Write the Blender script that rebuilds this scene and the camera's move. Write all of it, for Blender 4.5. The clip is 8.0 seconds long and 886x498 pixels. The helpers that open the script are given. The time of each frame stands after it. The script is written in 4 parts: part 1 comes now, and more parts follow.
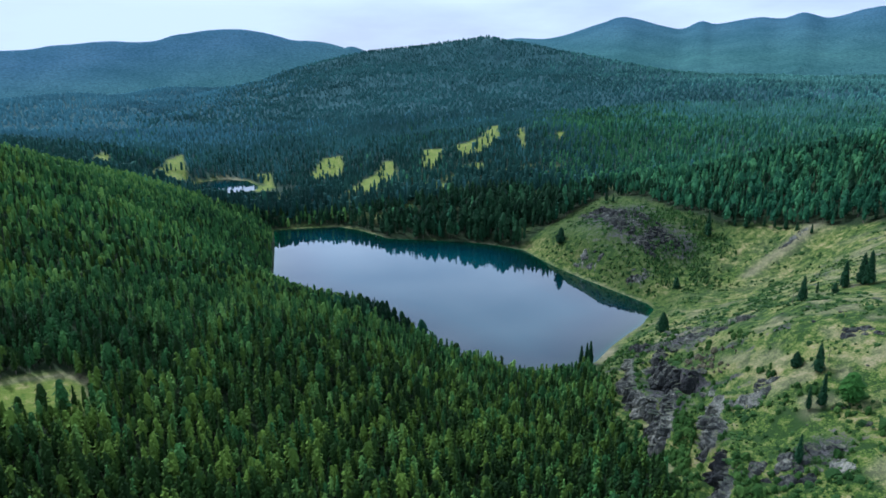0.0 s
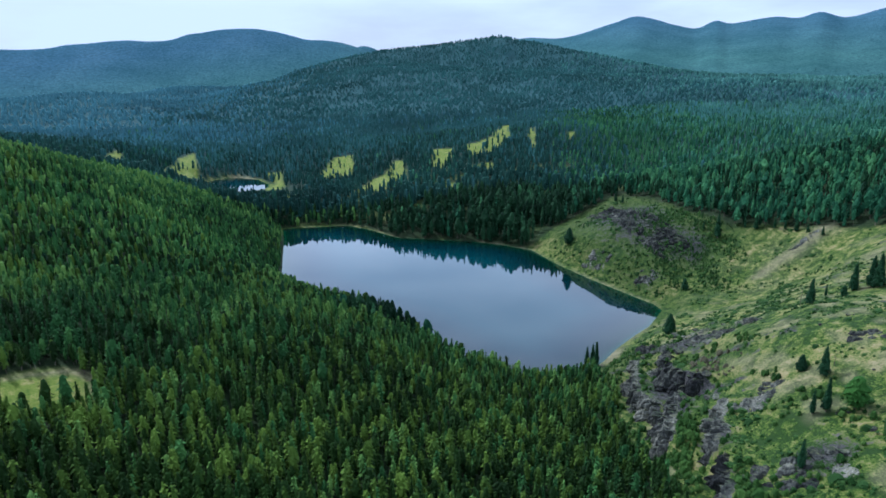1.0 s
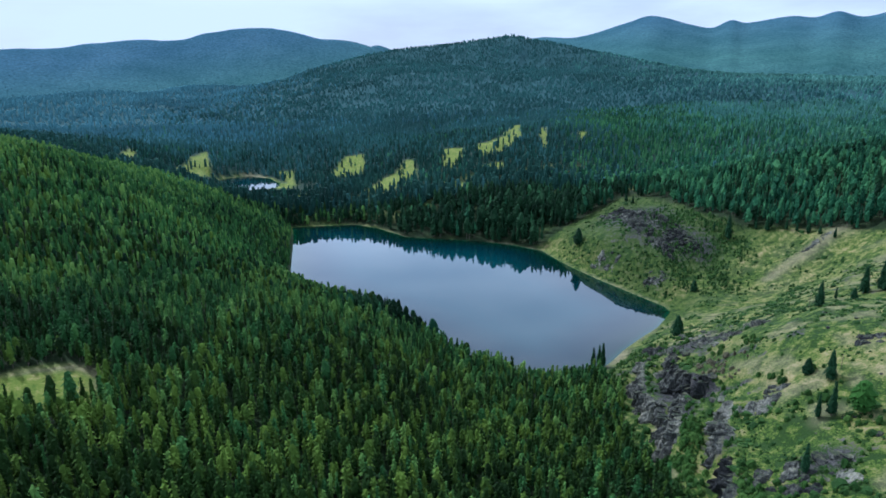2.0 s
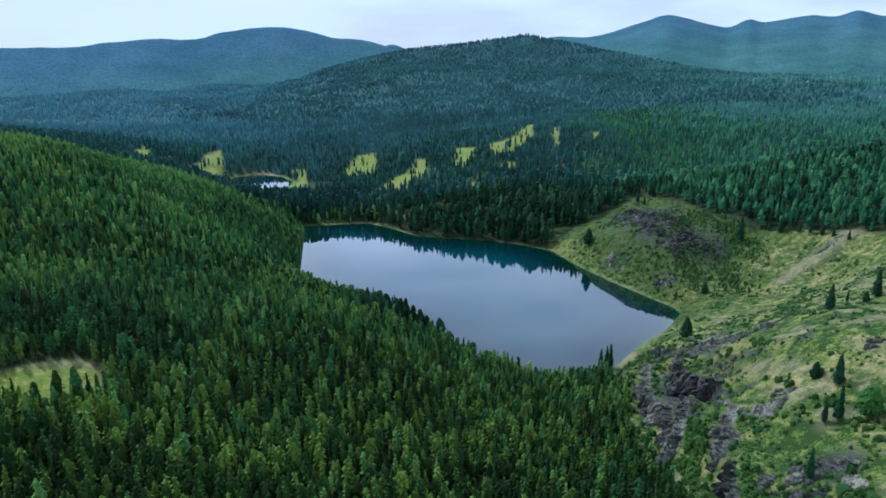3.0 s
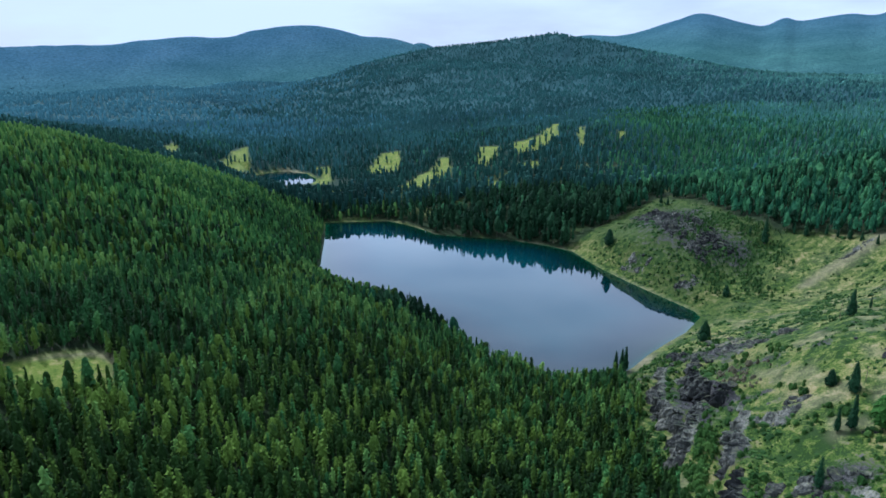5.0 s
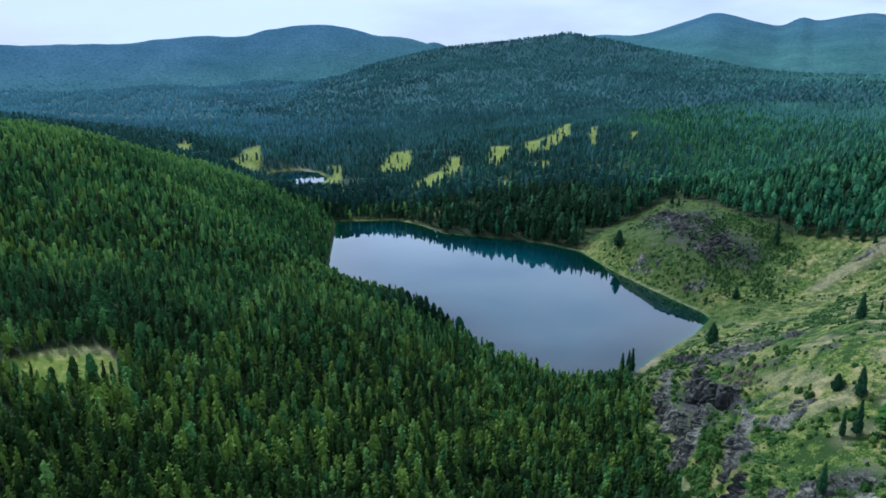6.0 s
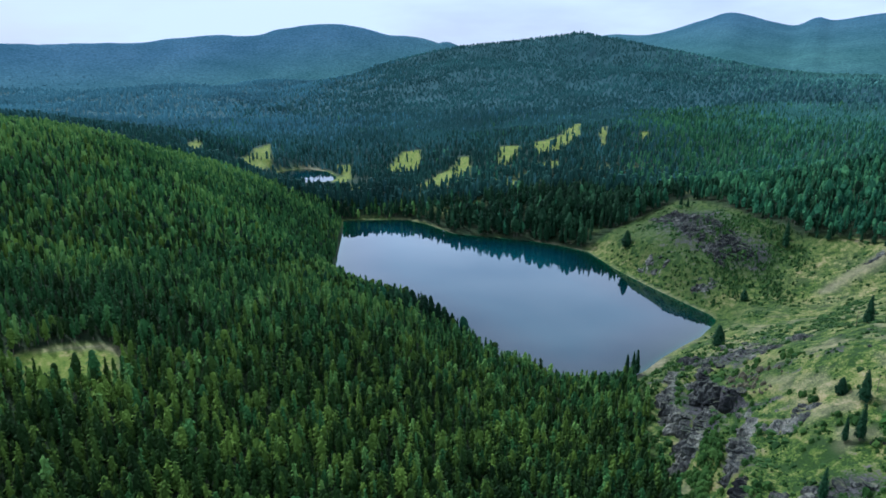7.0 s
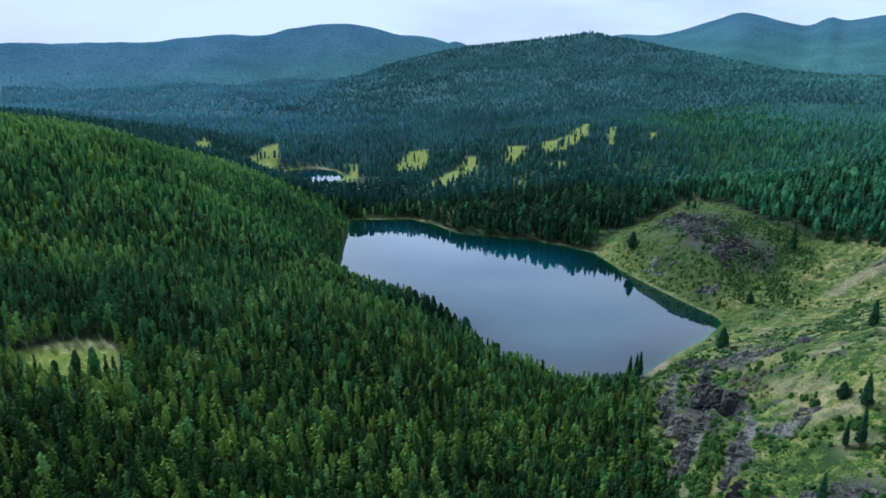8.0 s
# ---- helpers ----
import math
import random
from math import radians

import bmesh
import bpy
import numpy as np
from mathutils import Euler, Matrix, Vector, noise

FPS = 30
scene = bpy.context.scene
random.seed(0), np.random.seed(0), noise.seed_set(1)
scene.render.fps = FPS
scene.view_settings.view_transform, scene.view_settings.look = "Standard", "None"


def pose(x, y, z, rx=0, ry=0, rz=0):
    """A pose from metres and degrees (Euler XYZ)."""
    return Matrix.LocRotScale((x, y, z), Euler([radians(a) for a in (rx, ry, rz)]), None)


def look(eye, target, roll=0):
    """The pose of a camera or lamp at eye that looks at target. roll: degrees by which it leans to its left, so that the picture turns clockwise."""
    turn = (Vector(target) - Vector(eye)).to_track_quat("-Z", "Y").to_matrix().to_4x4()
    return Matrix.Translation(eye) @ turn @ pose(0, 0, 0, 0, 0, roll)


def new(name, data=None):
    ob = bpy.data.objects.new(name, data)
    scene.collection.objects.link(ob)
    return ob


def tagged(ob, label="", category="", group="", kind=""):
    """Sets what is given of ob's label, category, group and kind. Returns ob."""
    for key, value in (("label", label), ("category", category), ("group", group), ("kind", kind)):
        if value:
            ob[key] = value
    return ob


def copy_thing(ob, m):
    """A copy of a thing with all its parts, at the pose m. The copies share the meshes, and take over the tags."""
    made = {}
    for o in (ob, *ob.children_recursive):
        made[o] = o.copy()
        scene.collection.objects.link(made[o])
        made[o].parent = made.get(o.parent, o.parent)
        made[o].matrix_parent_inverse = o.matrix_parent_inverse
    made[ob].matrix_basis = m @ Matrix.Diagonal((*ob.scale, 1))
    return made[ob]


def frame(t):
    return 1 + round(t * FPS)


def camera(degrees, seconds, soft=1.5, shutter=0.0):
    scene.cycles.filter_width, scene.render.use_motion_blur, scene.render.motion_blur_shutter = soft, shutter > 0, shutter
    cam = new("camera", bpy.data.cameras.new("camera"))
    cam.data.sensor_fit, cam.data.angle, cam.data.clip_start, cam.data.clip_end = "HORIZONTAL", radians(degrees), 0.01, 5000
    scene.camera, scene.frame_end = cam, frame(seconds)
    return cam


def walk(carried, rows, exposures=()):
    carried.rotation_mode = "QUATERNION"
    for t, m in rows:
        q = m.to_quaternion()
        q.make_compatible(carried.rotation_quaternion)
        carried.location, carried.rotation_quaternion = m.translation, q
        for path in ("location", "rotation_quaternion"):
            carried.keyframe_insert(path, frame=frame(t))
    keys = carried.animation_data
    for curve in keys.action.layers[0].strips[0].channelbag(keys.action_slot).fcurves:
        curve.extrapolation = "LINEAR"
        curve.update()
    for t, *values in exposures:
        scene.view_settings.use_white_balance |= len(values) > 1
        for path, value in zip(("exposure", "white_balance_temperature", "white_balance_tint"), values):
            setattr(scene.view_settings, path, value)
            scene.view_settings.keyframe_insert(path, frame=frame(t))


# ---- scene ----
# Camera: a drone that slides sideways and turns slowly
cam = camera(68.8, 8.0, 1.7)
PATH = [
    (0, (14.94, -2.03, 168.83), (15.22, 94.16, 141.52), -0.71),
    (0.5, (16.68, -1.92, 168.83), (16.07, 94.27, 141.49), -0.67),
    (1, (18.39, -1.79, 168.81), (16.86, 94.39, 141.45), -0.63),
    (1.5, (20.06, -1.63, 168.79), (17.59, 94.51, 141.40), -0.59),
    (2.25, (22.56, -1.37, 168.74), (18.61, 94.71, 141.30), -0.53),
    (3, (25.06, -1.05, 168.68), (19.57, 94.94, 141.18), -0.46),
    (3.5, (26.73, -0.81, 168.64), (20.20, 95.10, 141.09), -0.42),
    (4, (28.42, -0.54, 168.60), (20.84, 95.28, 141.01), -0.37),
    (4.5, (30.12, -0.25, 168.56), (21.51, 95.47, 140.92), -0.32),
    (5.25, (32.70, 0.24, 168.51), (22.58, 95.79, 140.80), -0.25),
    (6, (35.30, 0.78, 168.46), (23.77, 96.16, 140.70), -0.17),
    (6.5, (37.04, 1.18, 168.44), (24.63, 96.44, 140.64), -0.12),
    (7, (38.77, 1.61, 168.43), (25.56, 96.75, 140.60), -0.06),
    (7.5, (40.48, 2.07, 168.42), (26.55, 97.10, 140.58), -0.01),
    (8, (42.17, 2.56, 168.43), (27.59, 97.49, 140.57), 0.05),
]
walk(cam, [(t, look(eye, target, roll)) for t, eye, target, roll in PATH], [(0.0, -0.13, 5020, 13), (8.0, -0.13, 5020, 13)])

# Sky, sun and exposure
TO_SUN = Vector((-0.50, 0.42, 0.76)).normalized()
world = bpy.data.worlds.new("sky")
scene.world = world
world.use_nodes = True
wn = world.node_tree.nodes
wl = world.node_tree.links
wn.clear()
w_out = wn.new("ShaderNodeOutputWorld")
w_bg = wn.new("ShaderNodeBackground")
w_sky = wn.new("ShaderNodeTexSky")
w_sky.sky_type = "NISHITA"
w_sky.sun_disc = False
w_sky.sun_elevation = math.asin(TO_SUN.z)
w_sky.sun_rotation = math.atan2(TO_SUN.x, TO_SUN.y)
w_sky.air_density = 1.2
w_sky.dust_density = 2.0
w_co = wn.new("ShaderNodeTexCoord")
w_map = wn.new("ShaderNodeMapping")
w_map.inputs["Scale"].default_value = (2.2, 2.2, 9.0)
w_noise = wn.new("ShaderNodeTexNoise")
w_noise.inputs["Scale"].default_value = 1.3
w_noise.inputs["Detail"].default_value = 7
w_noise.inputs["Roughness"].default_value = 0.55
w_ramp = wn.new("ShaderNodeValToRGB")
w_ramp.color_ramp.elements[0].position = 0.25
w_ramp.color_ramp.elements[0].color = (0.45, 0.45, 0.45, 1)
w_ramp.color_ramp.elements[1].position = 0.58
w_mix = wn.new("ShaderNodeMixRGB")
w_mix.inputs[2].default_value = (9.6, 10.3, 11.0, 1)
w_sep = wn.new("ShaderNodeSeparateXYZ")
w_rise = wn.new("ShaderNodeValToRGB")
rise = w_rise.color_ramp.elements
rise[0].position, rise[0].color = 0.08, (0.094, 0.094, 0.094, 1)
rise[1].position, rise[1].color = 0.25, (0.178, 0.178, 0.178, 1)
far_up = rise.new(0.55)
far_up.color = (0.118, 0.118, 0.118, 1)
wl.new(w_co.outputs["Generated"], w_map.inputs["Vector"])
wl.new(w_map.outputs["Vector"], w_noise.inputs["Vector"])
wl.new(w_noise.outputs["Fac"], w_ramp.inputs["Fac"])
wl.new(w_ramp.outputs["Color"], w_mix.inputs[0])
wl.new(w_sky.outputs["Color"], w_mix.inputs[1])
wl.new(w_mix.outputs["Color"], w_bg.inputs["Color"])
wl.new(w_co.outputs["Generated"], w_sep.inputs[0])
wl.new(w_sep.outputs["Z"], w_rise.inputs["Fac"])
wl.new(w_rise.outputs["Color"], w_bg.inputs["Strength"])
wl.new(w_bg.outputs["Background"], w_out.inputs["Surface"])

sun = new("sun", bpy.data.lights.new("sun", "SUN"))
sun.data.energy = 4.3
sun.data.angle = radians(1.0)
sun.data.color = (1.0, 0.95, 0.86)
sun.matrix_world = look(TO_SUN * 300, (0, 0, 0))


# Materials
def material(name, rough=0.9, spec=0.3):
    m = bpy.data.materials.new(name)
    m.use_nodes = True
    b = m.node_tree.nodes["Principled BSDF"]
    b.inputs["Roughness"].default_value = rough
    b.inputs["Specular IOR Level"].default_value = spec
    return m, m.node_tree.nodes, m.node_tree.links, b


def tex(n, l, scale, detail=4, rough=0.6, coords=None):
    t = n.new("ShaderNodeTexNoise")
    t.inputs["Scale"].default_value = scale
    t.inputs["Detail"].default_value = detail
    t.inputs["Roughness"].default_value = rough
    if coords is not None:
        l.new(coords, t.inputs["Vector"])
    return t.outputs["Fac"]


def ramp(n, l, fac, *stops):
    r = n.new("ShaderNodeValToRGB")
    e = r.color_ramp.elements
    while len(e) < len(stops):
        e.new(0.5)
    for k, (p, c) in zip(e, stops):
        k.position = p
        k.color = (*c, 1) if len(c) == 3 else c
    l.new(fac, r.inputs["Fac"])
    return r.outputs["Color"]


def grey(a):
    return (a, a, a)


def blend(n, l, fac, a, b):
    m = n.new("ShaderNodeMixRGB")
    for i, v in enumerate((fac, a, b)):
        if isinstance(v, (int, float)):
            m.inputs[i].default_value = v
        elif isinstance(v, tuple):
            m.inputs[i].default_value = (*v, 1)
        else:
            l.new(v, m.inputs[i])
    return m.outputs["Color"]


def calc(n, l, op, a, b, clamp=False):
    m = n.new("ShaderNodeMath")
    m.operation = op
    m.use_clamp = clamp
    for i, v in enumerate((a, b)):
        if isinstance(v, (int, float)):
            m.inputs[i].default_value = v
        else:
            l.new(v, m.inputs[i])
    return m.outputs["Value"]


def attribute(n, name):
    a = n.new("ShaderNodeAttribute")
    a.attribute_name = name
    return a.outputs["Fac"]


def relief(n, l, b, height, strength, distance):
    u = n.new("ShaderNodeBump")
    u.inputs["Strength"].default_value = strength
    u.inputs["Distance"].default_value = distance
    l.new(height, u.inputs["Height"])
    l.new(u.outputs["Normal"], b.inputs["Normal"])


def foliage(name, dark, mid, light, sheen=0.06):
    m, n, l, b = material(name, 0.75, sheen)
    isl = n.new("ShaderNodeNewGeometry").outputs["Random Per Island"]
    rnd = n.new("ShaderNodeObjectInfo").outputs["Random"]
    tint = attribute(n, "tint")
    pos = n.new("ShaderNodeNewGeometry").outputs["Position"]
    f = calc(n, l, "ADD", calc(n, l, "MULTIPLY", isl, 0.2), calc(n, l, "MULTIPLY", tint, 0.78))
    f = calc(n, l, "ADD", f, calc(n, l, "MULTIPLY", rnd, 0.15))
    c = ramp(n, l, f, (0.1, dark), (0.5, mid), (0.95, light))
    big = tex(n, l, 0.012, 3, 0.5, pos)
    c = blend(n, l, calc(n, l, "MULTIPLY", big, 0.5), c, mid)
    fine = tex(n, l, 2.6, 3, 0.7, pos)
    hsv = n.new("ShaderNodeHueSaturation")
    l.new(c, hsv.inputs["Color"])
    patch = calc(n, l, "ADD", calc(n, l, "MULTIPLY", tex(n, l, 0.006, 4, 0.6, pos), 1.5), 0.28)
    l.new(calc(n, l, "MULTIPLY", calc(n, l, "ADD", calc(n, l, "MULTIPLY", fine, 0.9), 0.55), patch), hsv.inputs["Value"])
    l.new(hsv.outputs["Color"], b.inputs["Base Color"])
    relief(n, l, b, fine, 0.6, 0.4)
    return m


LARCH = foliage("larch_needles", (0.003, 0.009, 0.003), (0.018, 0.041, 0.007), (0.118, 0.186, 0.024))
SPRUCE = foliage("spruce_needles", (0.003, 0.012, 0.005), (0.010, 0.032, 0.012), (0.026, 0.068, 0.026))
# spruce made lighter and bluer: a first step of haze in the colour
HAZED_SPRUCE = foliage("hazed_spruce_needles", (0.009, 0.032, 0.024), (0.018, 0.056, 0.042), (0.032, 0.086, 0.062))
SHRUB_GREEN = foliage("shrub_leaves", (0.009, 0.025, 0.006), (0.021, 0.050, 0.011), (0.050, 0.092, 0.021))
BRUSH_GREEN = foliage("brush_leaves", (0.012, 0.034, 0.007), (0.030, 0.066, 0.012), (0.062, 0.110, 0.022))
DRY_BRUSH = foliage("dry_brush_twigs", (0.030, 0.030, 0.016), (0.075, 0.068, 0.040), (0.150, 0.132, 0.080))
LEAVES = foliage("birch_leaves", (0.010, 0.034, 0.007), (0.026, 0.074, 0.012), (0.062, 0.135, 0.024))
# distance haze put into the needle colours of these two woods
FAR_HAZE_WOOD = foliage("far_haze_needles", (0.024, 0.070, 0.066), (0.036, 0.098, 0.090), (0.050, 0.122, 0.108))
PALE_HAZE_WOOD = foliage("pale_haze_needles", (0.046, 0.122, 0.100), (0.070, 0.168, 0.136), (0.094, 0.208, 0.166))
GREEN_LARCH = foliage("young_larch_needles", (0.006, 0.022, 0.008), (0.036, 0.098, 0.024), (0.142, 0.240, 0.046))
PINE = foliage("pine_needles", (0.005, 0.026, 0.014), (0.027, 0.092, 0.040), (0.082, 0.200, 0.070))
# brighter copy of the pine: sunlight on the eastern slope as colour
SUNLIT_PINE = foliage("sunlit_pine_needles", (0.010, 0.044, 0.029), (0.042, 0.128, 0.076), (0.098, 0.228, 0.120))
# blue haze of the western distance, put into the needle colour
BLUE_HAZE_WOOD = foliage("blue_haze_needles", (0.050, 0.126, 0.144), (0.068, 0.162, 0.184), (0.084, 0.190, 0.208))


def ground_material():
    m, n, l, b = material("mountain_ground", 0.95, 0.15)
    pos = n.new("ShaderNodeNewGeometry").outputs["Position"]
    a, c_, d = tex(n, l, 0.045, 5, 0.6, pos), tex(n, l, 0.25, 5, 0.65, pos), tex(n, l, 1.4, 4, 0.7, pos)
    g = calc(n, l, "ADD", calc(n, l, "MULTIPLY", a, 0.28), calc(n, l, "MULTIPLY", c_, 0.40))
    grass = ramp(n, l, calc(n, l, "ADD", g, calc(n, l, "MULTIPLY", d, 0.32)),
                 (0.40, (0.026, 0.052, 0.010)), (0.45, (0.016, 0.036, 0.007)), (0.485, (0.040, 0.076, 0.009)), (0.515, (0.086, 0.118, 0.019)), (0.55, (0.155, 0.152, 0.045)), (0.60, (0.27, 0.22, 0.10)))
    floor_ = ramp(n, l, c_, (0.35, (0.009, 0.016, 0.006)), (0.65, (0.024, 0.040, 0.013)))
    rock = ramp(n, l, calc(n, l, "ADD", calc(n, l, "MULTIPLY", c_, 0.4), calc(n, l, "MULTIPLY", d, 0.6)),
                (0.38, (0.010, 0.010, 0.0105)), (0.5, (0.030, 0.029, 0.029)), (0.62, (0.095, 0.090, 0.080)))
    sand = ramp(n, l, calc(n, l, "ADD", calc(n, l, "MULTIPLY", c_, 0.5), calc(n, l, "MULTIPLY", d, 0.5)), (0.36, (0.10, 0.090, 0.045)), (0.64, (0.26, 0.225, 0.13)))
    # blue-teal floor for the far ground, with haze put into the colour
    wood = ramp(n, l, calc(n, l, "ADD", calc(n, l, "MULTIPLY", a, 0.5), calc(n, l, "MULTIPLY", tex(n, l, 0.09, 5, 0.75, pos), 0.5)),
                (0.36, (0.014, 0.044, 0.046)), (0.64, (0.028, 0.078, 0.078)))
    lush = ramp(n, l, calc(n, l, "ADD", calc(n, l, "MULTIPLY", c_, 0.6), calc(n, l, "MULTIPLY", d, 0.4)), (0.4, (0.075, 0.120, 0.014)), (0.53, (0.140, 0.170, 0.026)), (0.64, (0.29, 0.24, 0.095)))
    heath_shade = ramp(n, l, calc(n, l, "ADD", calc(n, l, "MULTIPLY", c_, 0.6), calc(n, l, "MULTIPLY", d, 0.4)), (0.40, (0.014, 0.030, 0.007)), (0.55, (0.036, 0.060, 0.011)), (0.68, (0.085, 0.094, 0.028)))
    thick = calc(n, l, "MULTIPLY", calc(n, l, "SUBTRACT", calc(n, l, "ADD", calc(n, l, "MULTIPLY", a, 0.6), calc(n, l, "MULTIPLY", c_, 0.4)), 0.36), 5.0, True)
    # darkens the grass: low growth, plus cloud shade painted on the knoll
    grass = blend(n, l, calc(n, l, "MULTIPLY", attribute(n, "heath_shade"), thick), grass, heath_shade)
    grass = blend(n, l, attribute(n, "lush"), grass, lush)
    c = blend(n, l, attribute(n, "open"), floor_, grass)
    jag = calc(n, l, "MULTIPLY", calc(n, l, "SUBTRACT", calc(n, l, "ADD", calc(n, l, "MULTIPLY", c_, 0.6), calc(n, l, "MULTIPLY", d, 0.4)), 0.52), 3.4)
    r = calc(n, l, "ADD", attribute(n, "rock"), jag, True)
    r = calc(n, l, "MULTIPLY", calc(n, l, "SUBTRACT", r, 0.35), 4.0, True)
    c = blend(n, l, r, c, rock)
    c = blend(n, l, attribute(n, "sand"), c, sand)
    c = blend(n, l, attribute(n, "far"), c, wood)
    l.new(c, b.inputs["Base Color"])
    relief(n, l, b, calc(n, l, "ADD", c_, calc(n, l, "MULTIPLY", d, 0.5)), 0.7, 0.9)
    return m


GROUND = ground_material()


def ridge_material():
    m, n, l, b = material("hazed_ridges", 1.0, 0.0)
    pos = n.new("ShaderNodeNewGeometry").outputs["Position"]
    a, c_ = tex(n, l, 0.0035, 5, 0.6, pos), tex(n, l, 0.055, 4, 0.75, pos)
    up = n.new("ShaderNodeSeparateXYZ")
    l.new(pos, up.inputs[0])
    # haze painted into the colour: bluer with height and to the west
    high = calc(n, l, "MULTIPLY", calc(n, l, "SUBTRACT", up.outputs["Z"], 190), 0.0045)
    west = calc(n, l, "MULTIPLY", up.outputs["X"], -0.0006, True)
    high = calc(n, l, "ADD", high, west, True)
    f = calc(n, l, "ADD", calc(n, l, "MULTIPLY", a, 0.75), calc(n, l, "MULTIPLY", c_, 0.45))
    haze_low_c = ramp(n, l, f, (0.46, (0.050, 0.118, 0.110)), (0.60, (0.066, 0.146, 0.136)), (0.74, (0.086, 0.180, 0.164)))
    haze_high_c = ramp(n, l, f, (0.46, (0.052, 0.112, 0.156)), (0.60, (0.068, 0.137, 0.190)), (0.74, (0.086, 0.160, 0.216)))
    c = blend(n, l, high, haze_low_c, haze_high_c)
    # crown-sized speckle: shaded gaps between trees put into the colour
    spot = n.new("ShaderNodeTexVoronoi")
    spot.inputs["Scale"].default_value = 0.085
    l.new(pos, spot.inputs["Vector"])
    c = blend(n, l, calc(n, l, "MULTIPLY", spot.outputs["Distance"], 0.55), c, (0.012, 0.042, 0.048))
    l.new(c, b.inputs["Base Color"])
    relief(n, l, b, c_, 0.8, 14)
    return m


RIDGES = ridge_material()


def water_material():
    m, n, l, b = material("lake_water", 0.03, 1.0)
    pos = n.new("ShaderNodeNewGeometry").outputs["Position"]
    c = ramp(n, l, attribute(n, "depth"), (0.0, (0.06, 0.08, 0.025)), (0.025, (0.004, 0.038, 0.016)), (0.09, (0.002, 0.014, 0.007)), (0.4, (0.002, 0.015, 0.019)), (0.9, (0.004, 0.034, 0.041)))
    l.new(c, b.inputs["Base Color"])
    b.inputs["IOR"].default_value = 1.38
    relief(n, l, b, tex(n, l, 0.9, 3, 0.6, pos), 0.03, 0.05)
    return m


WATER = water_material()


def bark_material():
    m, n, l, b = material("bark", 0.9, 0.2)
    pos = n.new("ShaderNodeNewGeometry").outputs["Position"]
    l.new(ramp(n, l, tex(n, l, 6, 4, 0.6, pos), (0.3, (0.05, 0.04, 0.03)), (0.7, (0.17, 0.13, 0.10))), b.inputs["Base Color"])
    return m


BARK = bark_material()


def rock_material():
    m, n, l, b = material("weathered_rock", 0.9, 0.25)
    pos = n.new("ShaderNodeNewGeometry").outputs["Position"]
    tall = n.new("ShaderNodeMapping")
    tall.inputs["Scale"].default_value = (1.0, 1.0, 0.22)
    l.new(pos, tall.inputs["Vector"])
    pos = tall.outputs["Vector"]
    a, c_ = tex(n, l, 0.22, 5, 0.65, pos), tex(n, l, 1.5, 5, 0.7, pos)
    rnd = n.new("ShaderNodeObjectInfo").outputs["Random"]
    f = calc(n, l, "ADD", calc(n, l, "MULTIPLY", a, 0.5), calc(n, l, "MULTIPLY", c_, 0.5))
    f = calc(n, l, "ADD", f, calc(n, l, "MULTIPLY", calc(n, l, "SUBTRACT", rnd, 0.5), 0.15))
    f = calc(n, l, "ADD", f, calc(n, l, "MULTIPLY", calc(n, l, "SUBTRACT", tex(n, l, 0.05, 2, 0.5, pos), 0.5), 0.5))
    c = ramp(n, l, f, (0.40, (0.013, 0.0135, 0.013)), (0.48, (0.034, 0.035, 0.030)), (0.55, (0.070, 0.071, 0.058)), (0.66, (0.23, 0.22, 0.17)))
    nz = n.new("ShaderNodeSeparateXYZ")
    l.new(n.new("ShaderNodeNewGeometry").outputs["Normal"], nz.inputs[0])
    moss = calc(n, l, "MULTIPLY", calc(n, l, "SUBTRACT", calc(n, l, "ADD", nz.outputs["Z"], c_), 1.36), 4.0, True)
    c = blend(n, l, moss, c, ramp(n, l, a, (0.4, (0.024, 0.048, 0.010)), (0.6, (0.10, 0.10, 0.04))))
    l.new(c, b.inputs["Base Color"])
    relief(n, l, b, c_, 0.8, 0.5)
    return m


ROCK = rock_material()

# ---- terrain
SHORE = [(-168, 675), (-133, 683), (-97, 689), (-70, 670), (-37, 635), (3, 626), (37, 620), (69, 604), (94, 585), (111, 539), (130, 501), (149, 468), (166, 439), (167, 428),
         (150, 400), (134, 382), (120, 365), (107, 346), (88, 326), (62, 322), (30, 336), (5, 358), (-30, 402), (-76, 444), (-112, 477), (-128, 518), (-140, 570), (-153, 625), (-163, 662)]
POND = [(-345, 925), (-334, 952), (-306, 966), (-268, 945), (-240, 900), (-236, 872), (-262, 850), (-305, 862)]
OPEN_HILL = [(84, 60), (84, 150), (88, 200), (90, 250), (96, 295), (100, 340), (120, 372), (140, 400), (155, 432), (135, 470), (105, 535), (92, 590), (140, 625), (180, 655), (205, 610),
             (222, 545), (240, 508), (270, 485), (300, 440), (330, 390), (310, 280), (270, 160), (190, 60)]
HILLS_A = [(350, 2080, 450, 77.7), (14, 586, 130, -55.6), (-712, 226, 240, 184.6), (728, 226, 240, 105.2), (80, 370, 75, -47.0), (-424, 2242, 240, 68.3), (1160, 1540, 450, 61.4),
           (-220, 898, 130, -52.6), (242, 433, 45, -25.5), (35, 145, 75, -19.1), (-1000, 1810, 240, 41.8), (152, 1522, 240, -25.3), (-766, 196, 130, -59.1), (-82, 487, 45, -25.0),
           (716, 196, 130, -31.8), (-163, 649, 45, -21.0), (-280, 415, 75, 22.9), (-766, 820, 130, 36.0), (-64, 2224, 130, 40.3), (215, 145, 75, 21.1), (872, 658, 240, 37.3), (1160, 2242, 240, 27.2)]
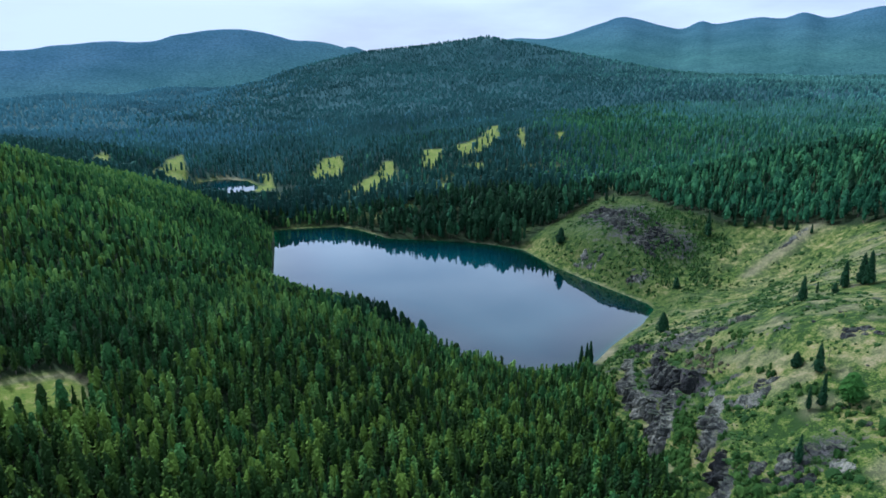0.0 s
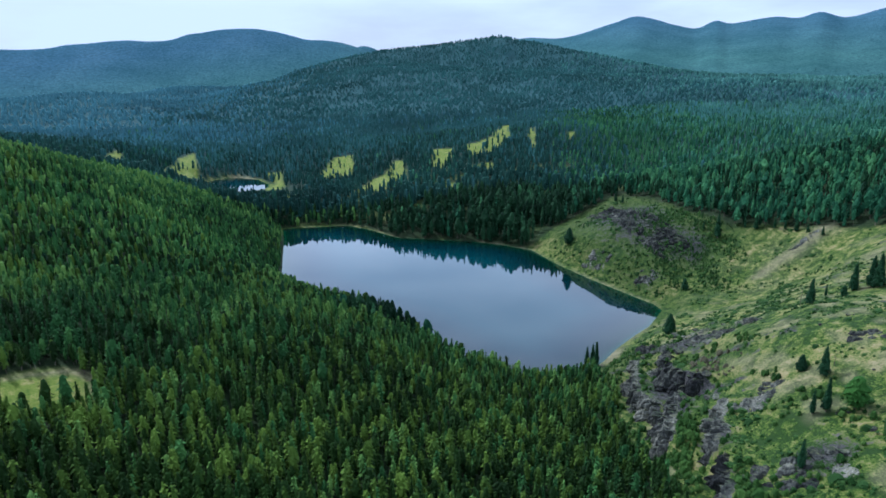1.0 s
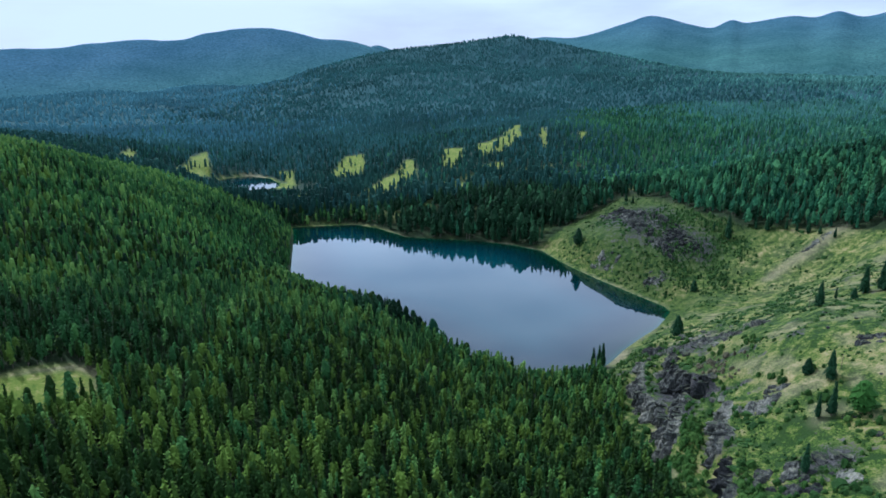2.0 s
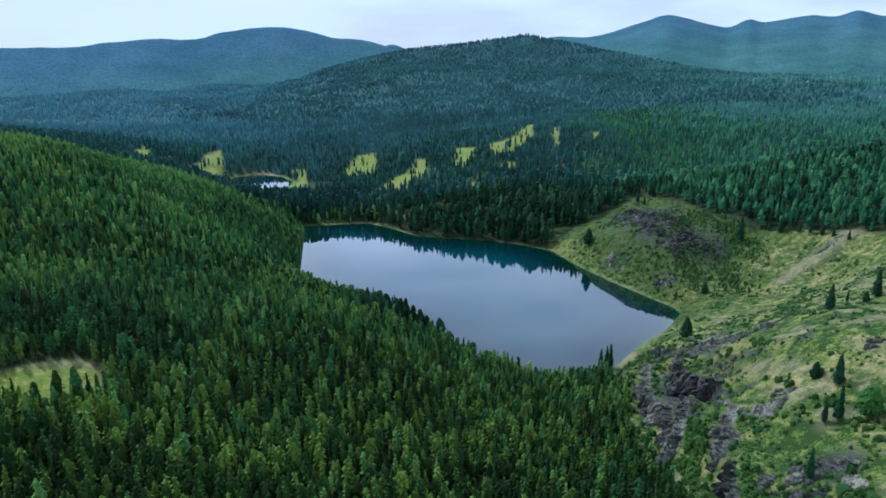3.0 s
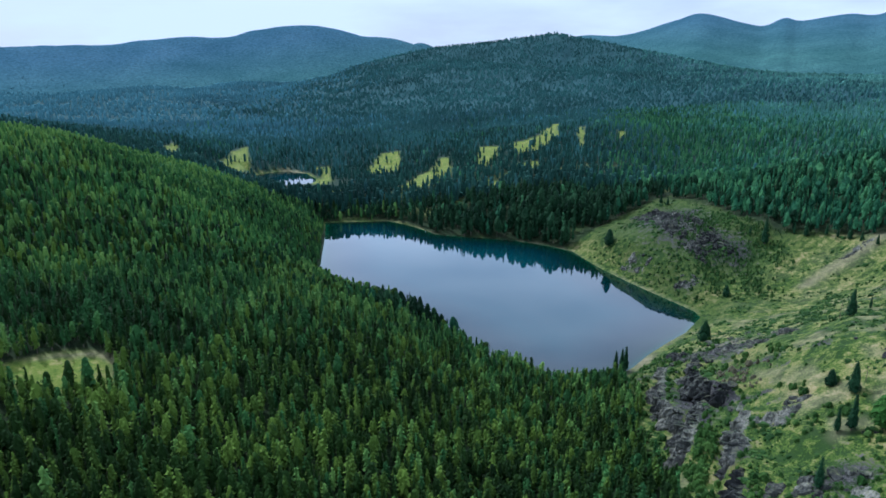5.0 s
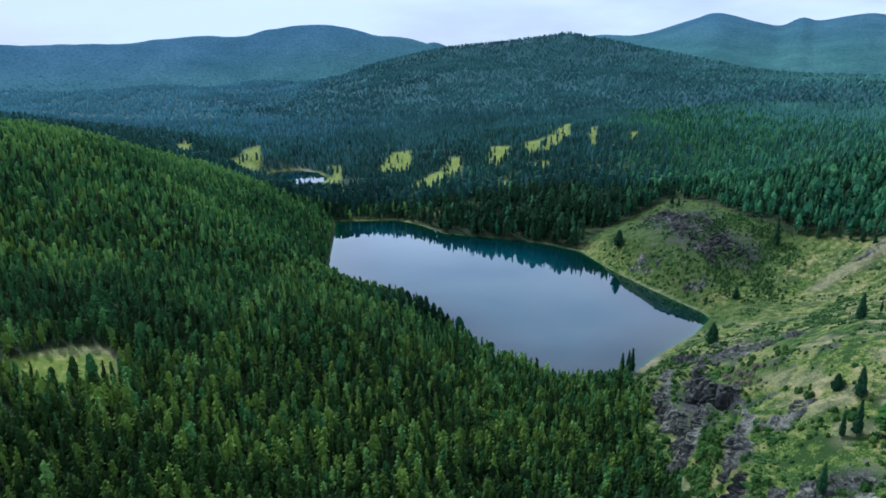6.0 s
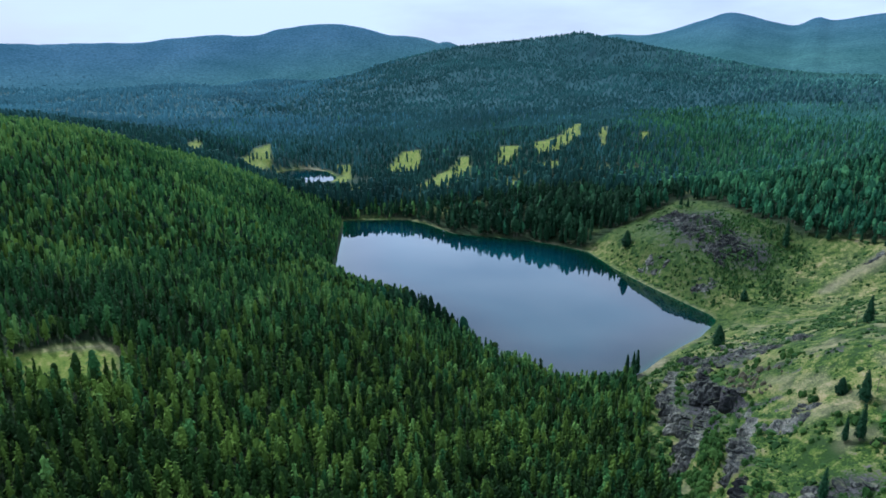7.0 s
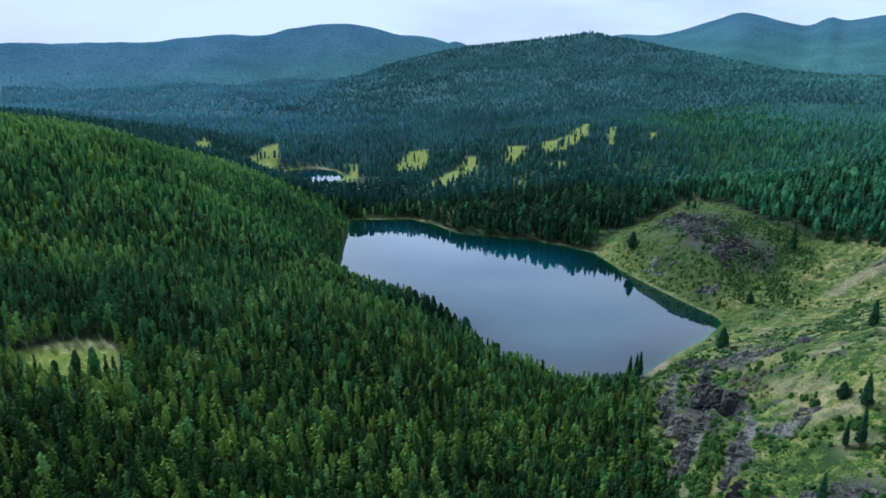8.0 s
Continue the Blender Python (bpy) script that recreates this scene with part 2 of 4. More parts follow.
HILLS_B = [(-922, 2302, 130, 39.7), (-376, 1210, 130, -24.1), (326, 898, 130, -25.6), (-145, 235, 75, 9.7), (134, 487, 45, -15.0), (323, 595, 45, 10.9), (-220, 1912, 130, 25.8),
           (80, 244, 45, -24.3), (-1000, 1132, 130, 23.2), (323, 55, 45, 20.1), (-568, -350, 240, 46.7), (161, 244, 45, 16.1), (872, 352, 130, -18.5), (1160, -350, 240, 45.2), (80, 55, 45, -14.5),
           (53, 703, 45, 9.3), (-532, 820, 130, 14.7), (248, 2302, 130, 26.5), (350, 244, 45, 20.6), (560, 586, 130, 38.6), (215, 622, 45, 8.8), (482, -272, 130, 39.1)]
HILLS_C = [(-55, 406, 45, -11.1), (638, 1288, 130, -14.5), (872, 1756, 130, -13.1), (-64, 1288, 130, -17.5), (-244, 730, 45, -14.0), (-136, 541, 45, -10.3), (188, 406, 45, -11.9),
           (-688, 1288, 130, -10.8), (-688, 274, 130, -54.9), (-688, 40, 130, -41.0), (-109, 703, 45, -9.1), (1262, 430, 130, 31.8), (350, 136, 45, 15.8), (323, 325, 45, 11.9), (-55, 55, 45, -7.5),
           (1184, 898, 130, 25.1), (170, 1132, 130, 9.6), (-220, 2302, 130, 26.6), (716, 2302, 130, 14.3), (92, 1990, 130, 12.6), (1262, 118, 130, 25.8), (-325, 514, 45, 6.1), (-425, 545, 110, 22), (-290, 690, 70, 8), (-320, 465, 60, 4), (168, 525, 30, 14), (140, 560, 28, 9)]
RIDGE_MID = [(-601, 2162, 107), (-506, 2238, 144), (-413, 2360, 184), (-262, 2432, 214), (-140, 2443, 228), (23, 2448, 246), (190, 2442, 261), (266, 2435, 246), (379, 2370, 224), (547, 2236, 182), (691, 2092, 148)]
RIDGE_WEST = [(-2393, 2078, 194), (-2161, 2460, 231), (-2035, 2694, 241), (-1849, 2948, 247), (-1676, 3052, 270), (-1515, 3137, 286), (-1345, 3216, 285), (-1216, 3269, 321), (-1004, 3343, 348),
              (-840, 3390, 330), (-701, 3423, 295), (-530, 3455, 279), (-357, 3480, 218)]
RIDGE_GAP = [(-645, 4247, 256), (-532, 4263, 292), (-400, 4278, 247)]
RIDGE_EAST = [(100, 4297, 262), (461, 4325, 324), (681, 4347, 325), (820, 4324, 343), (1023, 4281, 403), (1169, 4244, 442), (1316, 4201, 405), (1491, 4143, 363), (1593, 4105, 402), (1682, 4070, 383),
              (1875, 3986, 413), (1995, 3927, 398), (2093, 3876, 430), (2206, 3814, 397), (2360, 3721, 438), (2445, 3666, 444), (2623, 3417, 405), (2811, 3132, 316)]


CLIFFS = [([(121, 238), (119, 252), (117, 266), (117, 280), (124, 292), (134, 299)], 11), ([(104, 240), (102, 256), (103, 272), (108, 292), (114, 310)], 9),
          ([(96, 206), (101, 220), (106, 232), (113, 246)], 13), ([(104, 188), (108, 197), (114, 207), (121, 219)], 11), ([(97, 158), (100, 168), (104, 178), (108, 189)], 10)]


def lattice(ix, iy, seed):
    v = (ix.astype(np.int64) * 374761393 + iy.astype(np.int64) * 668265263 + seed * 974634777) & 0x7FFFFFFF
    v = ((v ^ (v >> 13)) * 1274126177) & 0x7FFFFFFF
    return ((v ^ (v >> 16)) & 0xFFFF) / 65535.0


def wob(x, y, size, seed=1, octaves=3):
    """Smooth value noise between -1 and 1."""
    total, amp, norm = 0, 1.0, 0
    for k in range(octaves):
        u, v = x / size * 2 ** k + 17.3 * k, y / size * 2 ** k - 9.1 * k
        iu, iv = np.floor(u), np.floor(v)
        fu, fv = u - iu, v - iv
        fu, fv = fu * fu * (3 - 2 * fu), fv * fv * (3 - 2 * fv)
        a = lattice(iu, iv, seed + k) * (1 - fu) + lattice(iu + 1, iv, seed + k) * fu
        b = lattice(iu, iv + 1, seed + k) * (1 - fu) + lattice(iu + 1, iv + 1, seed + k) * fu
        total = total + amp * (a * (1 - fv) + b * fv)
        norm += amp
        amp *= 0.5
    return total / norm * 2 - 1


def step(a, b, v):
    k = np.clip((v - a) / (b - a), 0, 1)
    return k * k * (3 - 2 * k)


def edge(x, y, ring):
    """Distance to the outline of a plan, negative inside."""
    d2 = np.full(x.shape, 1e12)
    inside = np.zeros(x.shape, bool)
    for (x0, y0), (x1, y1) in zip(ring, ring[1:] + ring[:1]):
        dx, dy = x1 - x0, y1 - y0
        k = np.clip(((x - x0) * dx + (y - y0) * dy) / (dx * dx + dy * dy), 0, 1)
        d2 = np.minimum(d2, (x - x0 - k * dx) ** 2 + (y - y0 - k * dy) ** 2)
        if y0 != y1:
            inside ^= ((y0 > y) != (y1 > y)) & (x < x0 + (y - y0) * dx / dy)
    return np.where(inside, -1, 1) * np.sqrt(d2)


def spine(x, y, line):
    """Distance to a crest line and the crest's height at its nearest place."""
    d2, zc = np.full(x.shape, 1e12), np.zeros(x.shape)
    for (x0, y0, z0), (x1, y1, z1) in zip(line, line[1:]):
        dx, dy = x1 - x0, y1 - y0
        k = np.clip(((x - x0) * dx + (y - y0) * dy) / (dx * dx + dy * dy), 0, 1)
        q = (x - x0 - k * dx) ** 2 + (y - y0 - k * dy) ** 2
        zc = np.where(q < d2, z0 + k * (z1 - z0), zc)
        d2 = np.minimum(d2, q)
    return np.sqrt(d2), zc


def curve(line, cuts=5):
    """A crest line rounded through its points."""
    p = [Vector(q) for q in line]
    p = [2 * p[0] - p[1]] + p + [2 * p[-1] - p[-2]]
    out = []
    for a, b, c, d in zip(p, p[1:], p[2:], p[3:]):
        for k in range(cuts):
            t = k / cuts
            out.append(tuple(0.5 * (2 * b + (c - a) * t + (2 * a - 5 * b + 4 * c - d) * t * t + (3 * b - a - 3 * c + d) * t ** 3)))
    return out + [tuple(p[-2])]


def height(x, y):
    x, y = np.asarray(x, float), np.asarray(y, float)
    h = np.full(x.shape, 50.0)
    for cx, cy, s, a in HILLS_A + HILLS_B + HILLS_C:
        h = h + a * np.exp(-((x - cx) ** 2 + (y - cy) ** 2) / (2 * s * s))
    # the rock steps between the wood and the grassy hill
    for line, drop in CLIFFS:
        ys = [q[1] for q in line]
        d = x - np.interp(y, ys, [q[0] for q in line])
        span = step(ys[0] - 4, ys[0] + 4, y) * (1 - step(ys[-1] - 4, ys[-1] + 4, y))
        h = h + drop * span * (step(-1.8, 1.8, d) - step(-15, 15, d))
    # the gully behind the knoll, and the scree rib beside it
    q, zc = spine(x, y, [(172, 440, 0), (198, 463, 4.5), (225, 488, 5), (248, 515, 0)])
    h = h - zc * np.exp(-(q / 11) ** 2)
    q, zc = spine(x, y, [(228, 436, 0), (250, 443, 4), (285, 455, 5), (300, 458, 0)])
    h = h + zc * np.exp(-(q / 12) ** 2)
    for line, w, p in ((RIDGE_MID, 420, 1.6), (RIDGE_WEST, 620, 1.3), (RIDGE_GAP, 250, 1.5), (RIDGE_EAST, 1450, 1.25)):
        q, zc = spine(x, y, curve(line))
        r = (zc + 20 + 5 * (w > 500)) * np.exp(-(q / w) ** p) - 20
        h = 9 * np.logaddexp(h / 9, r / 9)
    away = step(2900, 3500, np.hypot(x, y))
    h = h + away * (16 * wob(x, y, 420, 52) * (1 - np.exp(-(q / 380) ** 2)) + 5 * wob(x, y, 130, 51))
    far = step(900, 2000, np.hypot(x, y))
    h = h + far * (20 * wob(x, y, 380, 5, 4) + 9 * wob(x, y, 150, 15, 3)) * (1 - 0.75 * step(2100, 2500, np.hypot(x, y))) + (1 - far) * 1.2 * wob(x, y, 26, 9)
    bare = 1 - step(-6, 6, edge(x, y, OPEN_HILL))
    h = h + bare * (0.9 * wob(x, y, 9, 21, 3) + 2.2 * np.maximum(0, wob(x, y, 22, 22, 2)))
    for ring, level, shelf in ((SHORE, 0.0, 22), (POND, 8.0, 18)):
        e = edge(x, y, ring)
        k = step(0, shelf, e)
        bank = level + 0.25 + 0.10 * np.clip(e, 0, shelf)
        h = np.where((e > 0) & (e < 3 * shelf), np.maximum(bank, bank * (1 - k) + h * k), h)
        h = np.where(e <= 0, level + np.maximum(-6.0, 0.25 + 0.22 * e), h)
    return h


# ---- end of terrain


def raw_mesh(name, verts, faces, mats, slots=None, smooth=False, **attributes):
    """A mesh from numpy arrays; faces is one array with a fixed number of corners a face."""
    me = bpy.data.meshes.new(name)
    k = faces.shape[1]
    me.vertices.add(len(verts))
    me.vertices.foreach_set("co", np.ascontiguousarray(verts, np.float32).ravel())
    me.loops.add(faces.size)
    me.loops.foreach_set("vertex_index", np.ascontiguousarray(faces, np.int32).ravel())
    me.polygons.add(len(faces))
    me.polygons.foreach_set("loop_start", np.arange(0, faces.size, k, dtype=np.int32))
    me.polygons.foreach_set("loop_total", np.full(len(faces), k, np.int32))
    for m in mats:
        me.materials.append(m)
    if slots is not None:
        me.polygons.foreach_set("material_index", np.ascontiguousarray(slots, np.int32))
    me.polygons.foreach_set("use_smooth", np.full(len(faces), smooth))
    for key, v in attributes.items():
        me.attributes.new(key, "FLOAT", "POINT").data.foreach_set("value", np.ascontiguousarray(v, np.float32))
    me.update(calc_edges=True)
    return me


# The ground: one sheet of rings round the flight, closer set in front
angles = np.radians(np.concatenate([np.arange(-50, 48, 0.34), np.arange(50, 308, 4.0)]))
radii = np.concatenate([[0.0, 40], np.geomspace(60, 120, 24)[:-1], np.geomspace(120, 460, 180)[:-1], np.geomspace(460, 4900, 205)])
CX, CY = 30.0, 0.0
gr, ga = np.meshgrid(radii, angles, indexing="ij")
gx, gy = CX + gr * np.sin(ga), CY + gr * np.cos(ga)
gz = height(gx, gy)


def masks(x, y, z):
    dist = np.hypot(x - CX, y - CY)
    hill = edge(x, y, OPEN_HILL)
    lake, pond = edge(x, y, SHORE), edge(x, y, POND)
    opened = 1 - step(-4, 5, hill + 4 * wob(x, y, 14, 3))
    lush = np.zeros(x.shape)
    for ring in MEADOWS:
        lush = np.maximum(lush, 1 - step(-3, 4, edge(x, y, ring) + 5 * wob(x, y, 16, 4)))
    opened = np.maximum(opened, lush)
    glade = step(0.1, 0.4, wob(x, y, 26, 62)) * step(600, 630, y) * (1 - step(820, 900, y)) * step(-200, -120, x) * (1 - step(200, 260, x))
    opened = np.maximum(opened, 0.6 * glade)
    opened = np.maximum(opened, (1 - step(0.2, 1.6, lake)) * (1 - step(-105, -95, -x) * (1 - step(640, 655, y))))
    opened = np.maximum(opened, 1 - step(2, 6, pond))
    rock = np.zeros(x.shape)
    for rx, ry, sx, sy, a in ROCKY:
        rock = np.maximum(rock, a * np.exp(-((x - rx) / sx) ** 2 - ((y - ry) / sy) ** 2))
    rock = rock * (1 + 0.45 * wob(x, y, 13, 42))
    rock = np.maximum(rock, 0.62 * step(0.3, 0.6, wob(x, y, 11, 41)) * opened * (1 - lush) * (y < 400))
    sand = 0.6 * (1 - step(0.2, 1.4, lake)) * (lake > -4) * ((x > -95) | (y > 650)) * step(-0.3, 0.25, wob(x, y, 30, 7))
    sand = np.maximum(sand, 1.0 * (1 - step(2, 9, pond)) * (pond > -5) * step(905, 925, y) * (1 - step(-285, -265, x)) * step(-325, -310, x))
    sand = np.maximum(sand, 1.0 * (1 - step(2, 7, lake)) * np.exp(-((x - 112) / 14) ** 2 - ((y - 356) / 15) ** 2))
    sand = np.maximum(sand, 0.52 * opened * (1 - lush) * step(0.0, 0.5, wob(x, y, 9, 71)) * step(126, 138, x) * (1 - step(400, 440, y)))
    q, zc = spine(x, y, [(232, 436, 1), (252, 443, 3), (288, 456, 3)])
    sand = np.maximum(sand, 0.85 * np.exp(-((q + 1.5 * wob(x, y, 8, 13)) / (2.2 + 1.4 * zc)) ** 2))
    sand = np.maximum(sand, 0.38 * np.exp(-(q / 24) ** 2) * opened * step(-0.5, 0.3, wob(x, y, 16, 17)))
    q, zc = spine(x, y, [(102, 246, 1), (99, 228, 1), (95, 205, 1), (92, 190, 1)])
    sand = np.maximum(sand, 0.55 * np.exp(-((q + 2.0 * wob(x, y, 7, 16)) / 1.4) ** 2))
    rim = edge(x, y, MEADOWS[0]) + 2 * wob(x, y, 9, 73)
    sand = np.maximum(sand, 0.75 * np.exp(-((rim + 1.5) / 2.2) ** 2) * step(190, 199, y))
    # share of the painted haze colour, growing with distance
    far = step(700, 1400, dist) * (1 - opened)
    return opened, rock, sand, far, lush


MEADOWS = [[(-146, 184), (-132, 200), (-116, 208), (-107, 204), (-103, 189), (-117, 177)],
           [(-184, 965), (-178, 1055), (-145, 1065), (-130, 985), (-132, 950), (-160, 940)],
           [(-104, 800), (-92, 880), (-75, 900), (-72, 980), (-52, 970), (-44, 850), (-62, 790)],
           [(-16, 1010), (24, 995), (15, 905), (4, 870), (-6, 875)],
           [(36, 1000), (81, 1062), (113, 1290), (135, 1305), (110, 1043), (76, 935), (46, 920)],
           [(148, 1140), (168, 1180), (145, 970), (134, 960)], [(210, 1095), (226, 1100), (212, 1040), (202, 1040)],
           [(-12, 808), (29, 782), (34, 742), (12, 750)], [(44, 858), (71, 872), (68, 835), (50, 835)]]
MEADOWS += [[(-378, 875), (-403, 996), (-414, 1085), (-362, 958), (-332, 868), (-330, 815), (-350, 805)], [(-441, 835), (-482, 967), (-415, 850), (-398, 790)],
            [(-236, 868), (-232, 935), (-207, 840), (-214, 815)], [(-214, 854), (-178, 812), (-166, 765), (-184, 760)], [(-272, 982), (-245, 996), (-210, 870), (-218, 865), (-246, 940)]]
ROCKY = [(110, 255, 8, 32, 0.8), (106, 226, 6, 16, 0.75), (110, 198, 5, 14, 0.7), (148, 325, 14, 12, 0.75), (140, 295, 18, 9, 0.7), (174, 556, 32, 56, 0.95), (198, 500, 28, 26, 0.85), (170, 466, 14, 7, 0.55), (137, 515, 10, 10, 0.5), (272, 452, 12, 3, 0.7), (128, 168, 14, 8, 0.6), (128, 212, 8, 8, 0.5), (165, 300, 14, 8, 0.5)]
op, ro, sa, fa, lu = masks(gx, gy, gz)
steep = np.hypot(height(gx + 1, gy) - height(gx - 1, gy), height(gx, gy + 1) - height(gx, gy - 1)) / 2
ro = np.maximum(ro, 0.95 * step(0.75, 1.15, steep) * (gr < 400) * step(222, 236, gy))
# dark heath on the knoll and in the gully, and a belt of it above the crags; on the knoll the dark colour also stands
# in for cloud shade
heath_shade = 0.85 * step(435, 470, gy - 0.45 * (gx - 170)) * (1 - step(640, 700, gy)) * step(130, 160, gx + 0.3 * (gy - 470))
for hx, hy, sx, sy, a in ((128, 262, 14, 26, 0.7), (166, 428, 32, 30, 0.75), (114, 328, 14, 30, 0.75), (96, 300, 10, 40, 0.7)):
    heath_shade = np.maximum(heath_shade, a * np.exp(-((gx - hx) / sx) ** 2 - ((gy - hy) / sy) ** 2))
nr, na = gr.shape
ii, jj = np.meshgrid(np.arange(nr - 1), np.arange(na), indexing="ij")
jn = (jj + 1) % na
quads = np.stack([ii * na + jj, ii * na + jn, (ii + 1) * na + jn, (ii + 1) * na + jj], -1).reshape(-1, 4)[:, ::-1]
# past 2640 m the sheet wears the ridge colour with painted haze
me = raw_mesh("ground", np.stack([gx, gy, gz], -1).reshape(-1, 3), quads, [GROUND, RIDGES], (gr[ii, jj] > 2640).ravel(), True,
              open=op.ravel(), rock=ro.ravel(), sand=sa.ravel(), far=fa.ravel(), lush=lu.ravel(), heath_shade=heath_shade.ravel())
ground = tagged(new("ground", me), "forested mountain ground with grass slopes and bare rock", "ground", kind="structure")


def sheet(name, ring, level, label):
    """A water surface, finer towards its shore, a little wider than its outline."""
    pts = np.array(ring, float)
    x0, y0 = pts.min(0) - 4
    x1, y1 = pts.max(0) + 4
    nx, ny = int((x1 - x0) / 3) + 1, int((y1 - y0) / 3) + 1
    xs, ys = np.meshgrid(np.linspace(x0, x1, nx), np.linspace(y0, y1, ny), indexing="ij")
    e = edge(xs, ys, ring)
    i, j = np.meshgrid(np.arange(nx - 1), np.arange(ny - 1), indexing="ij")
    f = np.stack([i * ny + j, (i + 1) * ny + j, (i + 1) * ny + j + 1, i * ny + j + 1], -1).reshape(-1, 4)
    keep = (e.ravel()[f] < 5).all(1)
    me = raw_mesh(name, np.stack([xs, ys, np.full(xs.shape, level)], -1).reshape(-1, 3), f[keep], [WATER], None, True,
                  depth=np.clip(-e / 60, 0, 1).ravel())
    return tagged(new(name, me), label, "lake", kind="structure")


lake = sheet("water", SHORE, 0.0, "calm mountain lake mirroring the pale sky")
pond = sheet("water", POND, 8.0, "small dark pond with a sandy bank")

# Woods
def crown(rng, sides, rings, tufts, slim, low=0.2, peak=0.3, blunt=0.6, leaf=0.07, rough=0.2):
    """A tree's crown of unit height: a lumpy leafy body, widest at peak, in uneven whorls, with drooping boughs that stand out of it."""
    def wide(u):
        swell = min(1.0, 0.42 + 0.58 * (u / peak) ** 0.8)
        return slim * swell * max(0.0, (1 - max(0.0, u - peak) / (1 - peak))) ** blunt

    k = np.arange(sides) * 2 * math.pi / sides
    lean = rng.uniform(-0.02, 0.02, 2)
    vs = [np.array([(0, 0, low)])]
    for i in range(rings):
        u = 0.03 + 0.90 * i / max(1, rings - 1)
        r = wide(u) * (1.1 if i % 2 == 0 else 0.88) * rng.uniform(1 - rough, 1 + rough, sides)
        a = k + (i % 2) * math.pi / sides + rng.uniform(-0.2, 0.2, sides)
        z = low + (1 - low) * (u + rng.uniform(-0.3, 0.3, sides) * 0.9 / rings)
        vs.append(np.stack([np.cos(a) * r + lean[0] * u, np.sin(a) * r + lean[1] * u, np.clip(z, low, 0.985)], -1))
    vs.append(np.array([(*lean, 1.0)]))
    top = 1 + rings * sides
    fs = []
    for j in range(sides):
        n = (j + 1) % sides
        fs.append((0, 1 + n, 1 + j))
        for i in range(rings - 1):
            a, b, c, d = 1 + i * sides + j, 1 + i * sides + n, 1 + (i + 1) * sides + n, 1 + (i + 1) * sides + j
            fs += [(a, b, c), (a, c, d)] if i % 2 else [(a, b, d), (b, c, d)]
        fs.append((top - sides + j, top - sides + n, top))
    count = top + 1
    for i in range(tufts):
        u = 0.04 + 0.90 * ((i + rng.uniform(0, 1)) / tufts) ** 1.1
        a = i * 2.3999 + rng.uniform(-0.4, 0.4)
        out, tan, up = np.array((math.cos(a), math.sin(a), 0)), np.array((-math.sin(a), math.cos(a), 0)), np.array((0, 0, 1.0))
        size = leaf * rng.uniform(0.6, 1.4) * (1.1 - 0.5 * u)
        c = out * wide(u) * 0.86 + up * (low + (1 - low) * u)
        v = np.array([c + tan * size * 0.55 + up * size * 0.3, c + out * size * 0.95 - up * size * rng.uniform(0.0, 0.8), c - tan * size * 0.55 + up * size * 0.3])
        vs.append(v + rng.uniform(-0.15, 0.15, (3, 3)) * size)
        fs.append((count, count + 2, count + 1))
        count += 3
    v = np.concatenate(vs)
    v[:, 2] = np.minimum(v[:, 2], 1.0)
    return v, np.array(fs)


def trunk(r=0.012, top=0.7, sides=5):
    k = np.arange(sides) * 2 * math.pi / sides
    v = np.concatenate([np.stack([np.cos(k) * r, np.sin(k) * r, k * 0 - 0.06], -1), np.stack([np.cos(k) * r * 0.3, np.sin(k) * r * 0.3, k * 0 + top], -1)])
    f = [t for i in range(sides) for t in ((i, (i + 1) % sides, sides + (i + 1) % sides), (i, sides + (i + 1) % sides, sides + i))]
    return v, np.array(f)


def planted(name, forms, x, y, z, size, turn, tint, mats, label, trunks=True):
    """Many trees joined into one mesh."""
    rng = np.random.default_rng(len(x))
    which = rng.integers(0, len(forms), len(x))
    V, F, M, T = [], [], [], []
    base = 0
    tv, tf = trunk(sides=3)
    for k, (v0, f0) in enumerate(forms):
        s = np.nonzero(which == k)[0]
        if not len(s):
            continue
        v, f, mt = v0, f0, np.zeros(len(f0), int)
        if trunks:
            v, f = np.concatenate([v0, tv]), np.concatenate([f0, tf + len(v0)])
            mt = np.concatenate([mt, np.ones(len(tf), int)])
        c, sn = np.cos(turn[s])[:, None], np.sin(turn[s])[:, None]
        wide = rng.uniform(0.8, 1.25, len(s))[:, None] * size[s][:, None]
        px = x[s][:, None] + (v[:, 0] * c - v[:, 1] * sn) * wide
        py = y[s][:, None] + (v[:, 0] * sn + v[:, 1] * c) * wide
        pz = z[s][:, None] + v[:, 2] * size[s][:, None]
        V.append(np.stack([px, py, pz], -1).reshape(-1, 3))
        F.append((f[None] + (np.arange(len(s)) * len(v))[:, None, None] + base).reshape(-1, 3))
        M.append(np.tile(mt, len(s)))
        T.append(np.repeat(tint[s], len(v)))
        base += len(s) * len(v)
    me = raw_mesh(name, np.concatenate(V), np.concatenate(F), mats, np.concatenate(M), False, tint=np.concatenate(T))
    return tagged(new(name, me), label, "forest", kind="stuff")


def brow(x, y):
    """True where bare rock faces stand, so that little grows."""
    near = np.zeros(x.shape, bool)
    for line, drop in CLIFFS:
        ys = [q[1] for q in line]
        d = x - np.interp(y, ys, [q[0] for q in line])
        near |= (d > -7) & (d < 3) & (y > ys[0] - 1) & (y < ys[-1] + 1)
    return near


